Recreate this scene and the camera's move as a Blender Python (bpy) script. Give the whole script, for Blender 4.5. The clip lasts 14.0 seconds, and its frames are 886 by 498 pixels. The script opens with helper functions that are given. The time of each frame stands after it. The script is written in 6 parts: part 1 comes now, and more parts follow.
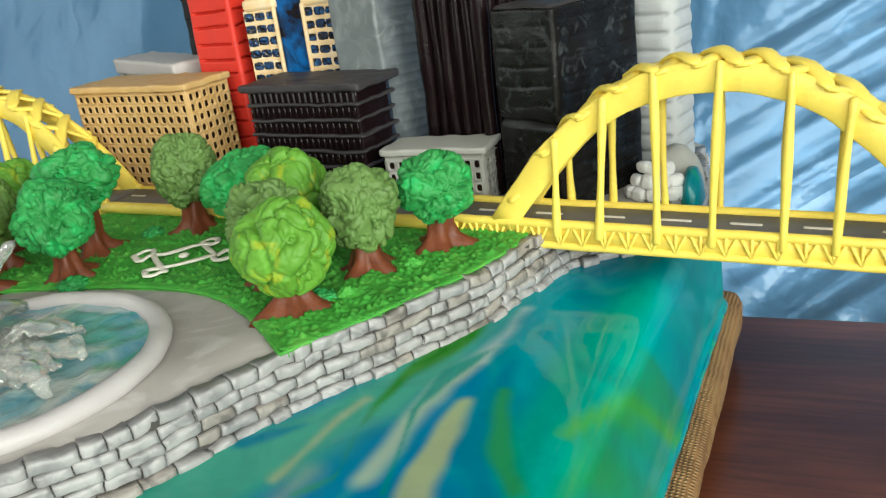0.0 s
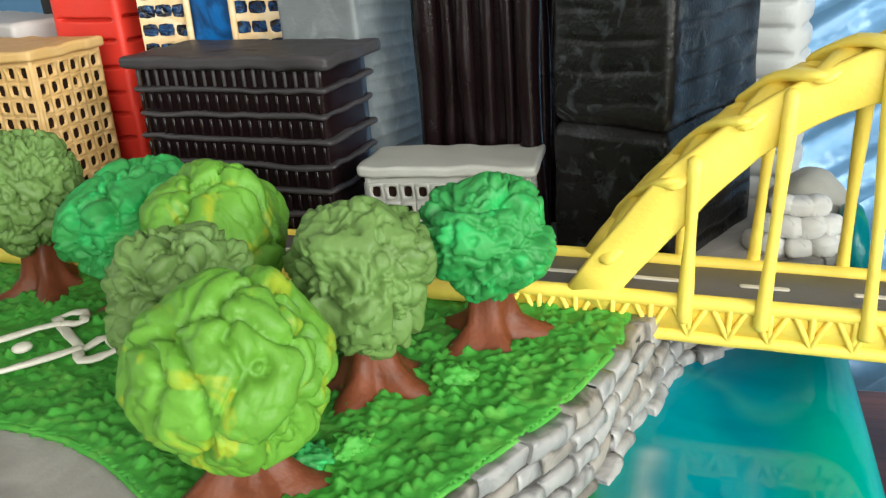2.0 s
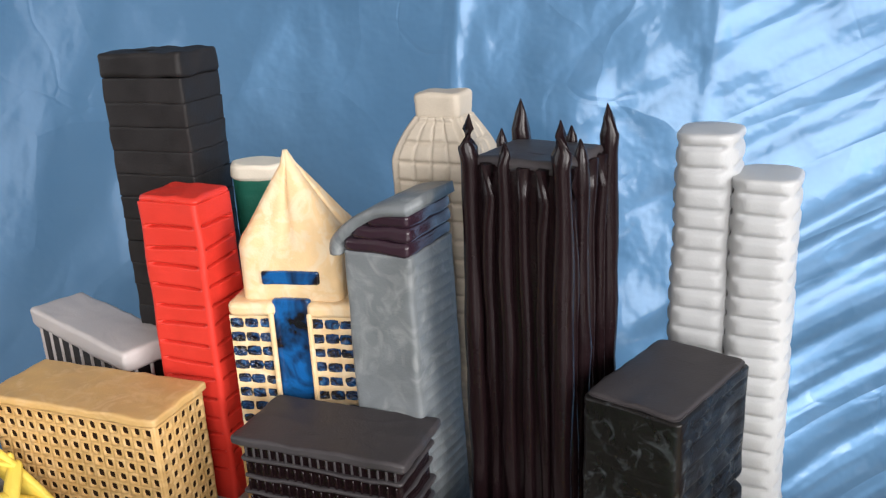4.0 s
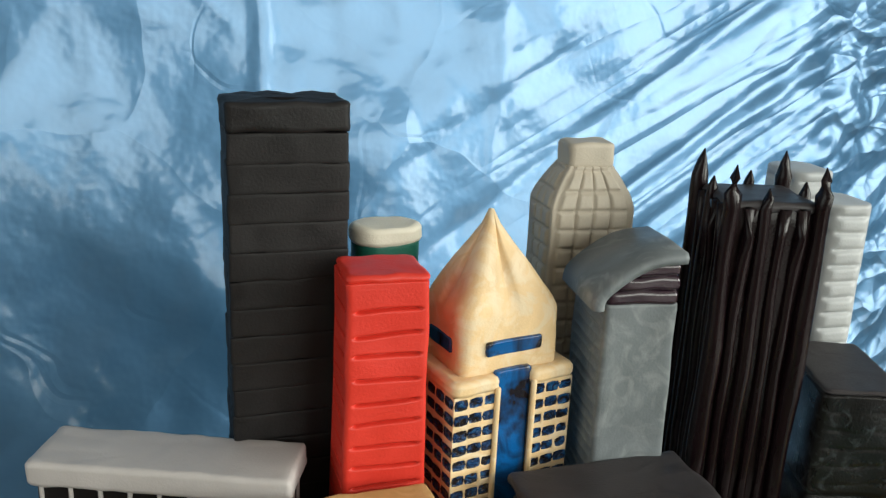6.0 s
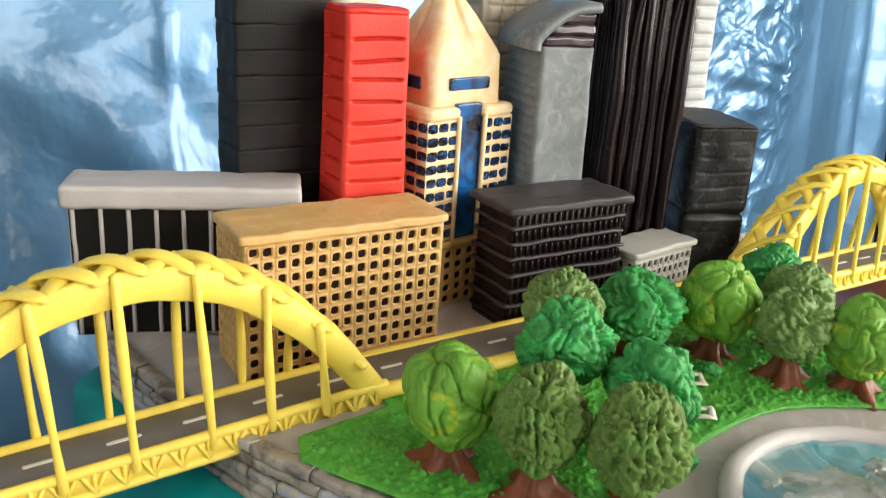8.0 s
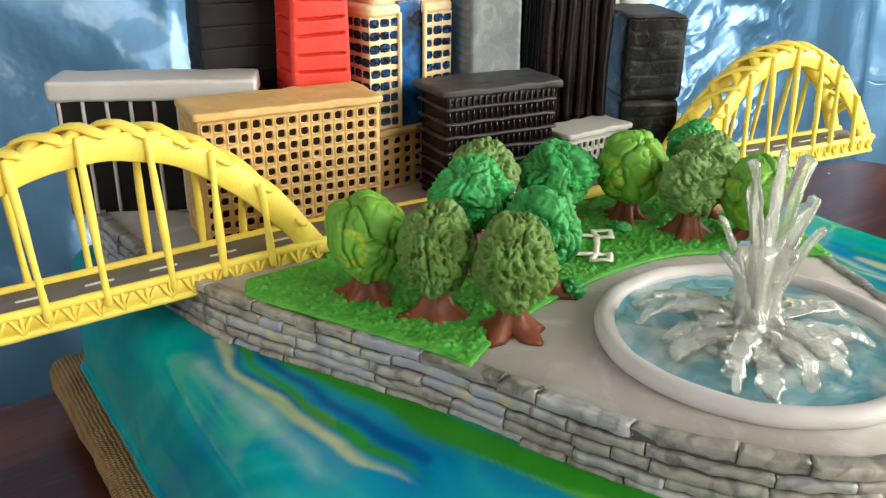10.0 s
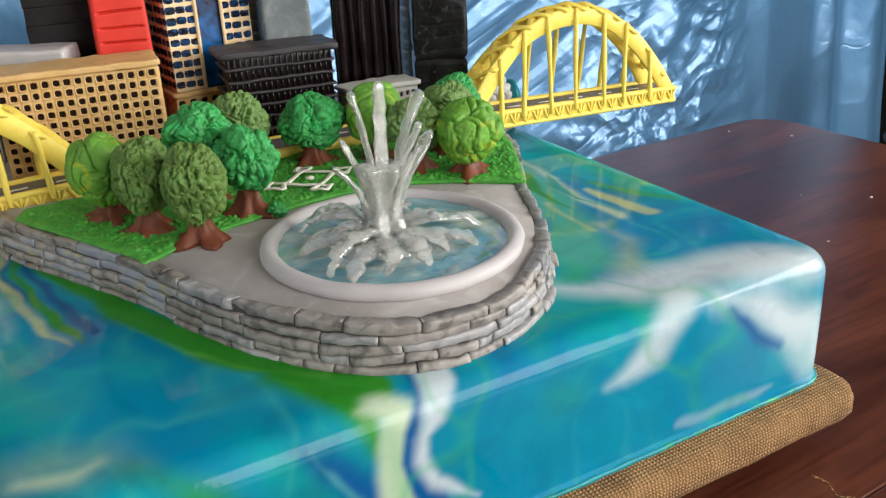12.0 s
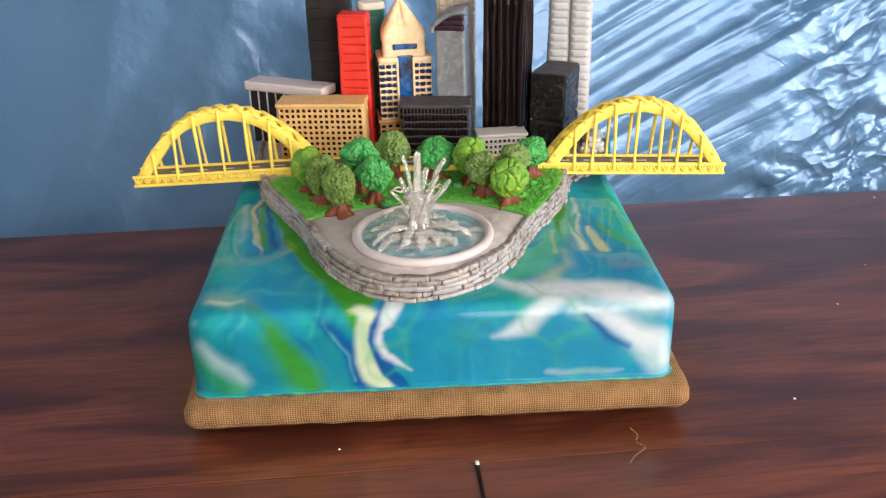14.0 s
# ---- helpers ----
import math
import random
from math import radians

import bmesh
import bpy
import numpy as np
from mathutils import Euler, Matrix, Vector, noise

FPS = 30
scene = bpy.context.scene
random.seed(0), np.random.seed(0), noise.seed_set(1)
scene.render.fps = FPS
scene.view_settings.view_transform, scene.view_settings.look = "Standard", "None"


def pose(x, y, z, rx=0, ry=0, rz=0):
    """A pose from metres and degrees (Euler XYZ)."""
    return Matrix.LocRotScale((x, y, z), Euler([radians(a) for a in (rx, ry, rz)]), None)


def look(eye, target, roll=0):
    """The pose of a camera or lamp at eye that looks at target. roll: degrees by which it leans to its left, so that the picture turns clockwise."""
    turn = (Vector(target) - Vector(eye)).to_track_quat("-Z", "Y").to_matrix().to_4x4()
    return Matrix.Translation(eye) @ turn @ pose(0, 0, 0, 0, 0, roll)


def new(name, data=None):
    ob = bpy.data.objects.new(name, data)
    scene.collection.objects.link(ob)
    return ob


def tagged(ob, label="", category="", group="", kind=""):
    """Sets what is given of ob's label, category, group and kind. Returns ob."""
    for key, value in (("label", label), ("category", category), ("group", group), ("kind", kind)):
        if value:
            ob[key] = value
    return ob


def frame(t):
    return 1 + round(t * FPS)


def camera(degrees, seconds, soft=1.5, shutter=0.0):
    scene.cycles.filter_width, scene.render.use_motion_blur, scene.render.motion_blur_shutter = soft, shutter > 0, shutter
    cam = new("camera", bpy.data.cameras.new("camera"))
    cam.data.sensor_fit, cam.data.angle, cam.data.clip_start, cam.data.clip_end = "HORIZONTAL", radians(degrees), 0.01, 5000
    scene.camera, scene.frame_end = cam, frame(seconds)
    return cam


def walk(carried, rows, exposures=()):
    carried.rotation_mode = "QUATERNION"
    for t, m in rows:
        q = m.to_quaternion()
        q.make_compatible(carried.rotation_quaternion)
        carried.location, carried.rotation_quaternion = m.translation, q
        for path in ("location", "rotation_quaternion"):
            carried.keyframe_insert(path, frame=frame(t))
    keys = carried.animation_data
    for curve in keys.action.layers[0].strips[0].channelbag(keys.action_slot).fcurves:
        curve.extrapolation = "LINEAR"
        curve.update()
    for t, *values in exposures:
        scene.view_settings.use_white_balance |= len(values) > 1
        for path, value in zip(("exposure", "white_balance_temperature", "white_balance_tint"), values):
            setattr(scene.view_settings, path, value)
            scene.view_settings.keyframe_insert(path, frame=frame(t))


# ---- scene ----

# ---------------------------------------------------------------- camera
cam = camera(54.3, 14.0, 1.3, 0.18)
PATH = [
    (0, (0.262, -0.089, 0.24), (-0.468, 1.637, -0.458), -7.5),
    (0.5, (0.229, -0.036, 0.218), (-0.426, 1.706, -0.515), -6.7),
    (1, (0.197, 0.001, 0.198), (-0.339, 1.782, -0.535), -4.7),
    (1.5, (0.184, 0.034, 0.208), (-0.323, 1.799, -0.583), -4.4),
    (2, (0.162, 0.041, 0.211), (-0.282, 1.853, -0.51), -3.8),
    (2.5, (0.155, 0.044, 0.244), (-0.265, 1.85, -0.505), -3.6),
    (3, (0.153, 0.033, 0.296), (-0.27, 1.875, -0.358), -3.4),
    (3.5, (0.154, 0.023, 0.331), (-0.278, 1.878, -0.279), -3.1),
    (4, (0.152, 0.014, 0.352), (-0.274, 1.865, -0.273), -2.9),
    (6.5, (-0.224, 0.082, 0.364), (0.898, 1.627, -0.232), 3.3),
    (7, (-0.237, 0.084, 0.351), (0.983, 1.525, -0.31), 4.1),
    (7.5, (-0.274, 0.068, 0.32), (1.003, 1.461, -0.334), 4.8),
    (8, (-0.282, 0.023, 0.287), (0.947, 1.458, -0.368), 3.6),
    (8.2, (-0.292, 0.014, 0.282), (0.944, 1.443, -0.375), 3.7),
    (10.3, (-0.271, -0.079, 0.269), (0.845, 1.386, -0.51), 0.5),
    (10.5, (-0.257, -0.093, 0.261), (0.89, 1.356, -0.503), 0.4),
    (11, (-0.225, -0.125, 0.247), (0.961, 1.294, -0.514), 0.2),
    (11.5, (-0.213, -0.173, 0.261), (0.915, 1.28, -0.523), -0.6),
    (12, (-0.182, -0.232, 0.273), (0.797, 1.318, -0.526), -2.3),
    (12.5, (-0.162, -0.314, 0.308), (0.636, 1.31, -0.544), -2.3),
    (13, (-0.118, -0.412, 0.348), (0.442, 1.304, -0.513), -2.7),
    (13.5, (-0.077, -0.524, 0.385), (0.267, 1.251, -0.471), -1.2),
    (14, (-0.048, -0.592, 0.433), (0.126, 1.201, -0.435), -1.2),
]
walk(cam, [(t, look(eye, target, roll)) for t, eye, target, roll in PATH],
     [(0, -0.37, 6500, -3), (1.5, -0.36, 6500, -4), (2.5, 0.08, 6500, 8), (3, 0.12, 6500, 10), (4, -0.10, 6450, 12), (6.5, -0.48, 6650, -2), (7.5, -0.08, 6900, 2), (8, 0.15, 7000, 6),
      (10.5, 0.14, 6700, 2), (11, -0.06, 6550, 6), (12, -0.3, 6450, 8), (13, -0.25, 6500, 14), (14, -0.08, 7000, 18)])

# ---------------------------------------------------------------- light
world = bpy.data.worlds.new("room_world")
scene.world = world
world.use_nodes = True
world.node_tree.nodes["Background"].inputs[0].default_value = (0.75, 0.85, 1.0, 1)
world.node_tree.nodes["Background"].inputs[1].default_value = 0.35


def area_lamp(name, at, aim, size, watts, colour):
    data = bpy.data.lights.new(name, "AREA")
    data.shape, data.size, data.size_y = "RECTANGLE", size[0], size[1]
    data.energy, data.color = watts, colour
    ob = new(name, data)
    ob.matrix_world = look(at, aim)
    return ob


area_lamp("window_and_fill_light", (1.08, -2.82, 1.02), (0.7, 0.3, 0.1), (1.95, 1.9), 101, (1.0, 0.98, 0.95))
# invented east window, unseen; brightens right-hand faces and the foil crumples
area_lamp("window_and_fill_light", (2.06, -1.10, 0.72), (0.5, -0.2, 0.1), (1.2, 1.3), 79, (1.0, 0.98, 0.95))
# fill lamp from the west, added to lift west-facing sides; no window known there
area_lamp("window_and_fill_light", (-2.52, -0.25, 0.80), (0.0, 0.1, 0.2), (1.8, 1.6), 20, (0.97, 0.99, 1.0))
scene.view_settings.exposure = 0.0


# ---------------------------------------------------------------- materials
def nodes_of(name):
    m = bpy.data.materials.new(name)
    m.use_nodes = True
    nt = m.node_tree
    return m, nt, nt.nodes["Principled BSDF"]


def node(nt, kind, **sets):
    n = nt.nodes.new(kind)
    for k, v in sets.items():
        if k in n.inputs:
            n.inputs[k].default_value = v
    return n


def ramp(nt, stops, fac):
    r = nt.nodes.new("ShaderNodeValToRGB")
    els = r.color_ramp.elements
    while len(els) < len(stops):
        els.new(0.5)
    for e, (p, c) in zip(els, stops):
        e.position, e.color = p, (*c, 1)
    nt.links.new(fac, r.inputs[0])
    return r.outputs[0]


def shade(c, k):
    return tuple(min(1.0, v * k) for v in c)


def clay(name, colour, rough=0.5, bump=0.25, grain=900.0, patch=60.0, spread=0.14, other=None, amount=0.35, coat=0.0, gloss=0.35):
    """Modelling paste: soft sheen, faint smears, fine pitted grain; other: a second colour kneaded in."""
    m, nt, b = nodes_of(name)
    tc = nt.nodes.new("ShaderNodeTexCoord")
    big = node(nt, "ShaderNodeTexNoise", Scale=patch, Detail=4.0, Distortion=0.6)
    fine = node(nt, "ShaderNodeTexNoise", Scale=grain, Detail=3.0)
    for n in (big, fine):
        nt.links.new(tc.outputs["Object"], n.inputs["Vector"])
    col = ramp(nt, [(0.25, shade(colour, 1 - spread)), (0.5, colour), (0.78, shade(colour, 1 + spread))], big.outputs["Fac"])
    if other:
        streak = node(nt, "ShaderNodeTexNoise", Scale=patch * 1.3, Detail=3.0, Distortion=1.8)
        nt.links.new(tc.outputs["Object"], streak.inputs["Vector"])
        mask = ramp(nt, [(0.62 - amount * 0.35, (0, 0, 0)), (0.80 - amount * 0.35, (1, 1, 1))], streak.outputs["Fac"])
        mx = nt.nodes.new("ShaderNodeMix")
        mx.data_type = "RGBA"
        nt.links.new(mask, mx.inputs[0])
        nt.links.new(col, mx.inputs[6])
        mx.inputs[7].default_value = (*other, 1)
        col = mx.outputs[2]
    nt.links.new(col, b.inputs["Base Color"])
    rr = ramp(nt, [(0.3, (rough * 0.8,) * 3), (0.7, (min(1, rough * 1.2),) * 3)], big.outputs["Fac"])
    nt.links.new(rr, b.inputs["Roughness"])
    bp = node(nt, "ShaderNodeBump", Strength=bump, Distance=0.0006)
    nt.links.new(fine.outputs["Fac"], bp.inputs["Height"])
    nt.links.new(bp.outputs[0], b.inputs["Normal"])
    b.inputs["Specular IOR Level"].default_value = gloss
    b.inputs["Coat Weight"].default_value = coat
    b.inputs["Coat Roughness"].default_value = 0.12
    return m


CREAM = clay("ochre_paste", (0.58, 0.36, 0.14), other=(0.64, 0.42, 0.19), amount=0.4)
IVORY = clay("ivory_paste", (0.78, 0.55, 0.30), other=(0.80, 0.63, 0.42), amount=0.5)
RED = clay("red_paste", (0.62, 0.035, 0.022), rough=0.45, spread=0.10)
CHARCOAL = clay("charcoal_paste", (0.016, 0.0145, 0.015), rough=0.55, spread=0.3, gloss=0.2)
BLACK = clay("black_gloss_paste", (0.010, 0.005, 0.006), rough=0.22, bump=0.12, coat=0.0, gloss=0.24)
INK = clay("black_satin_paste", (0.009, 0.008, 0.008), rough=0.38, bump=0.2, gloss=0.2)
SMEARED = clay("chalky_black_paste", (0.009, 0.008, 0.008), rough=0.3, patch=90, other=(0.045, 0.050, 0.054), amount=0.16, gloss=0.25)
SLATE = clay("slate_paste", (0.045, 0.040, 0.043), rough=0.5, spread=0.2, gloss=0.3)
STEEL = clay("blue_grey_paste", (0.15, 0.165, 0.175), rough=0.4, spread=0.25, patch=50, other=(0.22, 0.235, 0.24), amount=0.35)
PURPLE = clay("dark_plum_paste", (0.028, 0.014, 0.022), rough=0.2, coat=0.4)
PALE = clay("pale_grey_paste", (0.44, 0.43, 0.40), rough=0.55, spread=0.10)
LIGHTGREY = clay("light_grey_paste", (0.50, 0.46, 0.45), rough=0.5, spread=0.08)
TAUPE = clay("beige_paste", (0.50, 0.44, 0.36), rough=0.5, spread=0.12)
WHITE = clay("white_grey_paste", (0.46, 0.47, 0.48), rough=0.42, spread=0.06)
OFFWHITE = clay("off_white_paste", (0.80, 0.74, 0.62), rough=0.5, spread=0.06)
GREEN = clay("dark_green_paste", (0.015, 0.13, 0.09), rough=0.45)
BROWN_HOLE = clay("brown_hole_paste", (0.016, 0.007, 0.005), rough=0.5, gloss=0.1)
YELLOW = clay("yellow_paste", (0.89, 0.67, 0.115), rough=0.42, spread=0.06, other=(0.90, 0.72, 0.13), amount=0.4)
ASPHALT = clay("road_grey_paste", (0.17, 0.155, 0.15), rough=0.55, spread=0.15)
PLAZA = clay("warm_grey_paste", (0.37, 0.335, 0.318), rough=0.5, patch=22, spread=0.10, other=(0.48, 0.445, 0.435), amount=0.30)
STONE = clay("stone_paste", (0.36, 0.345, 0.345), rough=0.40, bump=0.6, grain=420, patch=60, spread=0.25, other=(0.20, 0.195, 0.20), amount=0.35, gloss=0.5)
STONE_WARM = clay("stone_paste_warm", (0.32, 0.288, 0.262), rough=0.45, bump=0.6, grain=420, patch=60, spread=0.3, other=(0.15, 0.135, 0.125), amount=0.40)
STONE_COOL = clay("stone_paste_bluish", (0.30, 0.31, 0.36), rough=0.45, patch=45, spread=0.2, other=(0.44, 0.40, 0.26), amount=0.35)
MORTAR = clay("dark_joint_paste", (0.075, 0.070, 0.066), rough=0.6, patch=60, spread=0.3, gloss=0.15)
RINGMAT = clay("ring_grey_paste", (0.53, 0.49, 0.49), rough=0.45, spread=0.06)
WHITESTONE = clay("white_stone_paste", (0.78, 0.77, 0.78), rough=0.45, patch=90, spread=0.12, other=(0.36, 0.36, 0.37), amount=0.22)
BARK = clay("bark_paste", (0.16, 0.042, 0.017), rough=0.5, spread=0.3, patch=120)
WHITEPAINT = clay("white_icing", (0.80, 0.74, 0.66), rough=0.5, spread=0.05)
BLUEGLASS = clay("blue_black_paste", (0.008, 0.10, 0.32), rough=0.2, patch=30, spread=0.25, other=(0.008, 0.006, 0.010), amount=0.55, coat=0.3)


def little_pane():
    """Window paste, each pane its own mixture of blue and black."""
    m, nt, b = nodes_of("window_blue_paste")
    tc, info = nt.nodes.new("ShaderNodeTexCoord"), nt.nodes.new("ShaderNodeObjectInfo")
    add = nt.nodes.new("ShaderNodeVectorMath")
    add.operation = "MULTIPLY_ADD"
    nt.links.new(info.outputs["Random"], add.inputs[0])
    add.inputs[1].default_value = (60, 35, 20)
    nt.links.new(tc.outputs["Object"], add.inputs[2])
    n = node(nt, "ShaderNodeTexNoise", Scale=1.4, Detail=3.0, Distortion=0.8)
    nt.links.new(add.outputs[0], n.inputs["Vector"])
    col = ramp(nt, [(0.42, (0.008, 0.007, 0.010)), (0.58, (0.010, 0.055, 0.17)), (0.72, (0.03, 0.14, 0.30))], n.outputs["Fac"])
    nt.links.new(col, b.inputs["Base Color"])
    b.inputs["Roughness"].default_value = 0.14
    bp = node(nt, "ShaderNodeBump", Strength=0.5, Distance=0.1)
    nt.links.new(n.outputs["Fac"], bp.inputs["Height"])
    nt.links.new(bp.outputs[0], b.inputs["Normal"])
    return m


BLUEBLACK = little_pane()
LEAF_LIGHT = clay("lime_paste", (0.130, 0.32, 0.035), rough=0.55, patch=45, spread=0.22, other=(0.44, 0.44, 0.02), amount=0.20)
LEAF_OLIVE = clay("olive_paste", (0.115, 0.200, 0.040), rough=0.55, patch=60, spread=0.25, other=(0.13, 0.26, 0.06), amount=0.3)
LEAF_SAGE = clay("sage_paste", (0.130, 0.225, 0.060), rough=0.55, patch=60, spread=0.22)
LEAF_EMERALD = clay("emerald_paste", (0.040, 0.27, 0.065), rough=0.55, patch=50, spread=0.25, other=(0.04, 0.42, 0.11), amount=0.4)
HEM = clay("teal_icing", (0.002, 0.22, 0.27), rough=0.35, patch=40, spread=0.3, other=(0.03, 0.34, 0.16), amount=0.35, coat=0.2)
GRASS = clay("grass_paste", (0.070, 0.34, 0.045), rough=0.6, patch=70, spread=0.25, other=(0.12, 0.40, 0.06), amount=0.4)


def marbled_water():
    m, nt, b = nodes_of("marbled_blue_icing")
    L = nt.links
    tc = nt.nodes.new("ShaderNodeTexCoord")
    at = nt.nodes.new("ShaderNodeAttribute")
    at.attribute_name = "swirl"
    n = node(nt, "ShaderNodeTexNoise", Scale=24.0, Detail=6.0, Roughness=0.6, Distortion=1.4)
    L.new(tc.outputs["Object"], n.inputs["Vector"])
    tone = ramp(nt, [(0.3, (0.78, 0.80, 0.84)), (0.55, (1, 1, 1)), (0.75, (1.0, 1.0, 0.97))], n.outputs["Fac"])
    mx = nt.nodes.new("ShaderNodeMix")
    mx.data_type, mx.blend_type = "RGBA", "MULTIPLY"
    mx.inputs[0].default_value = 1.0
    L.new(at.outputs["Color"], mx.inputs[6])
    L.new(tone, mx.inputs[7])
    L.new(mx.outputs[2], b.inputs["Base Color"])
    b.inputs["Roughness"].default_value = 0.45
    b.inputs["Specular IOR Level"].default_value = 0.03
    b.inputs["Coat Weight"].default_value = 0.42
    b.inputs["Coat Roughness"].default_value = 0.02
    dents = node(nt, "ShaderNodeTexNoise", Scale=48.0, Detail=5.0, Roughness=0.55)
    L.new(tc.outputs["Object"], dents.inputs["Vector"])
    bp = node(nt, "ShaderNodeBump", Strength=0.13, Distance=0.002)
    L.new(dents.outputs["Fac"], bp.inputs["Height"])
    L.new(bp.outputs[0], b.inputs["Normal"])
    L.new(bp.outputs[0], b.inputs["Coat Normal"])
    return m


def dark_wood():
    m, nt, b = nodes_of("dark_mahogany")
    L = nt.links
    tc = nt.nodes.new("ShaderNodeTexCoord")
    mp = nt.nodes.new("ShaderNodeMapping")
    mp.inputs["Scale"].default_value = (2.6, 13, 13)
    L.new(tc.outputs["Object"], mp.inputs["Vector"])
    g = node(nt, "ShaderNodeTexNoise", Scale=1.0, Detail=6.0, Roughness=0.6, Distortion=0.8)
    L.new(mp.outputs[0], g.inputs["Vector"])
    mp2 = nt.nodes.new("ShaderNodeMapping")
    mp2.inputs["Scale"].default_value = (14, 260, 260)
    L.new(tc.outputs["Object"], mp2.inputs["Vector"])
    f = node(nt, "ShaderNodeTexNoise", Scale=1.0, Detail=3.0)
    L.new(mp2.outputs[0], f.inputs["Vector"])
    col = ramp(nt, [(0.25, (0.030, 0.007, 0.004)), (0.45, (0.080, 0.020, 0.011)), (0.62, (0.175, 0.050, 0.024)), (0.80, (0.048, 0.011, 0.006))], g.outputs["Fac"])
    pores = ramp(nt, [(0.35, (0.45, 0.45, 0.45)), (0.55, (1, 1, 1))], f.outputs["Fac"])
    mx = nt.nodes.new("ShaderNodeMix")
    mx.data_type, mx.blend_type = "RGBA", "MULTIPLY"
    mx.inputs[0].default_value = 0.6
    L.new(col, mx.inputs[6])
    L.new(pores, mx.inputs[7])
    L.new(mx.outputs[2], b.inputs["Base Color"])
    b.inputs["Roughness"].default_value = 0.30
    b.inputs["Specular IOR Level"].default_value = 0.60
    bp = node(nt, "ShaderNodeBump", Strength=0.12, Distance=0.0008)
    L.new(f.outputs["Fac"], bp.inputs["Height"])
    L.new(bp.outputs[0], b.inputs["Normal"])
    return m


def burlap():
    m, nt, b = nodes_of("burlap_cloth")
    L = nt.links
    tc = nt.nodes.new("ShaderNodeTexCoord")
    sep = nt.nodes.new("ShaderNodeSeparateXYZ")
    L.new(tc.outputs["Object"], sep.inputs[0])
    wrap = nt.nodes.new("ShaderNodeMath")
    wrap.operation = "ADD"
    L.new(sep.outputs["Y"], wrap.inputs[0])
    L.new(sep.outputs["Z"], wrap.inputs[1])
    flat = nt.nodes.new("ShaderNodeCombineXYZ")
    L.new(sep.outputs["X"], flat.inputs[0])
    L.new(wrap.outputs[0], flat.inputs[1])
    waves = []
    for axis in ("X", "Y"):
        w = node(nt, "ShaderNodeTexWave", Scale=150.0, Distortion=3.2, Detail=3.0)
        w.bands_direction = axis
        L.new(flat.outputs[0], w.inputs["Vector"])
        waves.append(w.outputs["Fac"])
    mul = nt.nodes.new("ShaderNodeMath")
    mul.operation = "MULTIPLY"
    L.new(waves[0], mul.inputs[0])
    L.new(waves[1], mul.inputs[1])
    n = node(nt, "ShaderNodeTexNoise", Scale=60.0, Detail=4.0)
    L.new(tc.outputs["Object"], n.inputs["Vector"])
    mean = nt.nodes.new("ShaderNodeMath")
    mean.operation = "MULTIPLY_ADD"
    mean.inputs[1].default_value = 0.6
    L.new(mul.outputs[0], mean.inputs[0])
    half = nt.nodes.new("ShaderNodeMath")
    half.operation = "MULTIPLY"
    half.inputs[1].default_value = 0.55
    L.new(n.outputs["Fac"], half.inputs[0])
    L.new(half.outputs[0], mean.inputs[2])
    col = ramp(nt, [(0.12, (0.075, 0.032, 0.010)), (0.38, (0.29, 0.150, 0.052)), (0.72, (0.45, 0.27, 0.115))], mean.outputs[0])
    L.new(col, b.inputs["Base Color"])
    b.inputs["Roughness"].default_value = 0.9
    bp = node(nt, "ShaderNodeBump", Strength=0.9, Distance=0.0012)
    L.new(mul.outputs[0], bp.inputs["Height"])
    L.new(bp.outputs[0], b.inputs["Normal"])
    return m


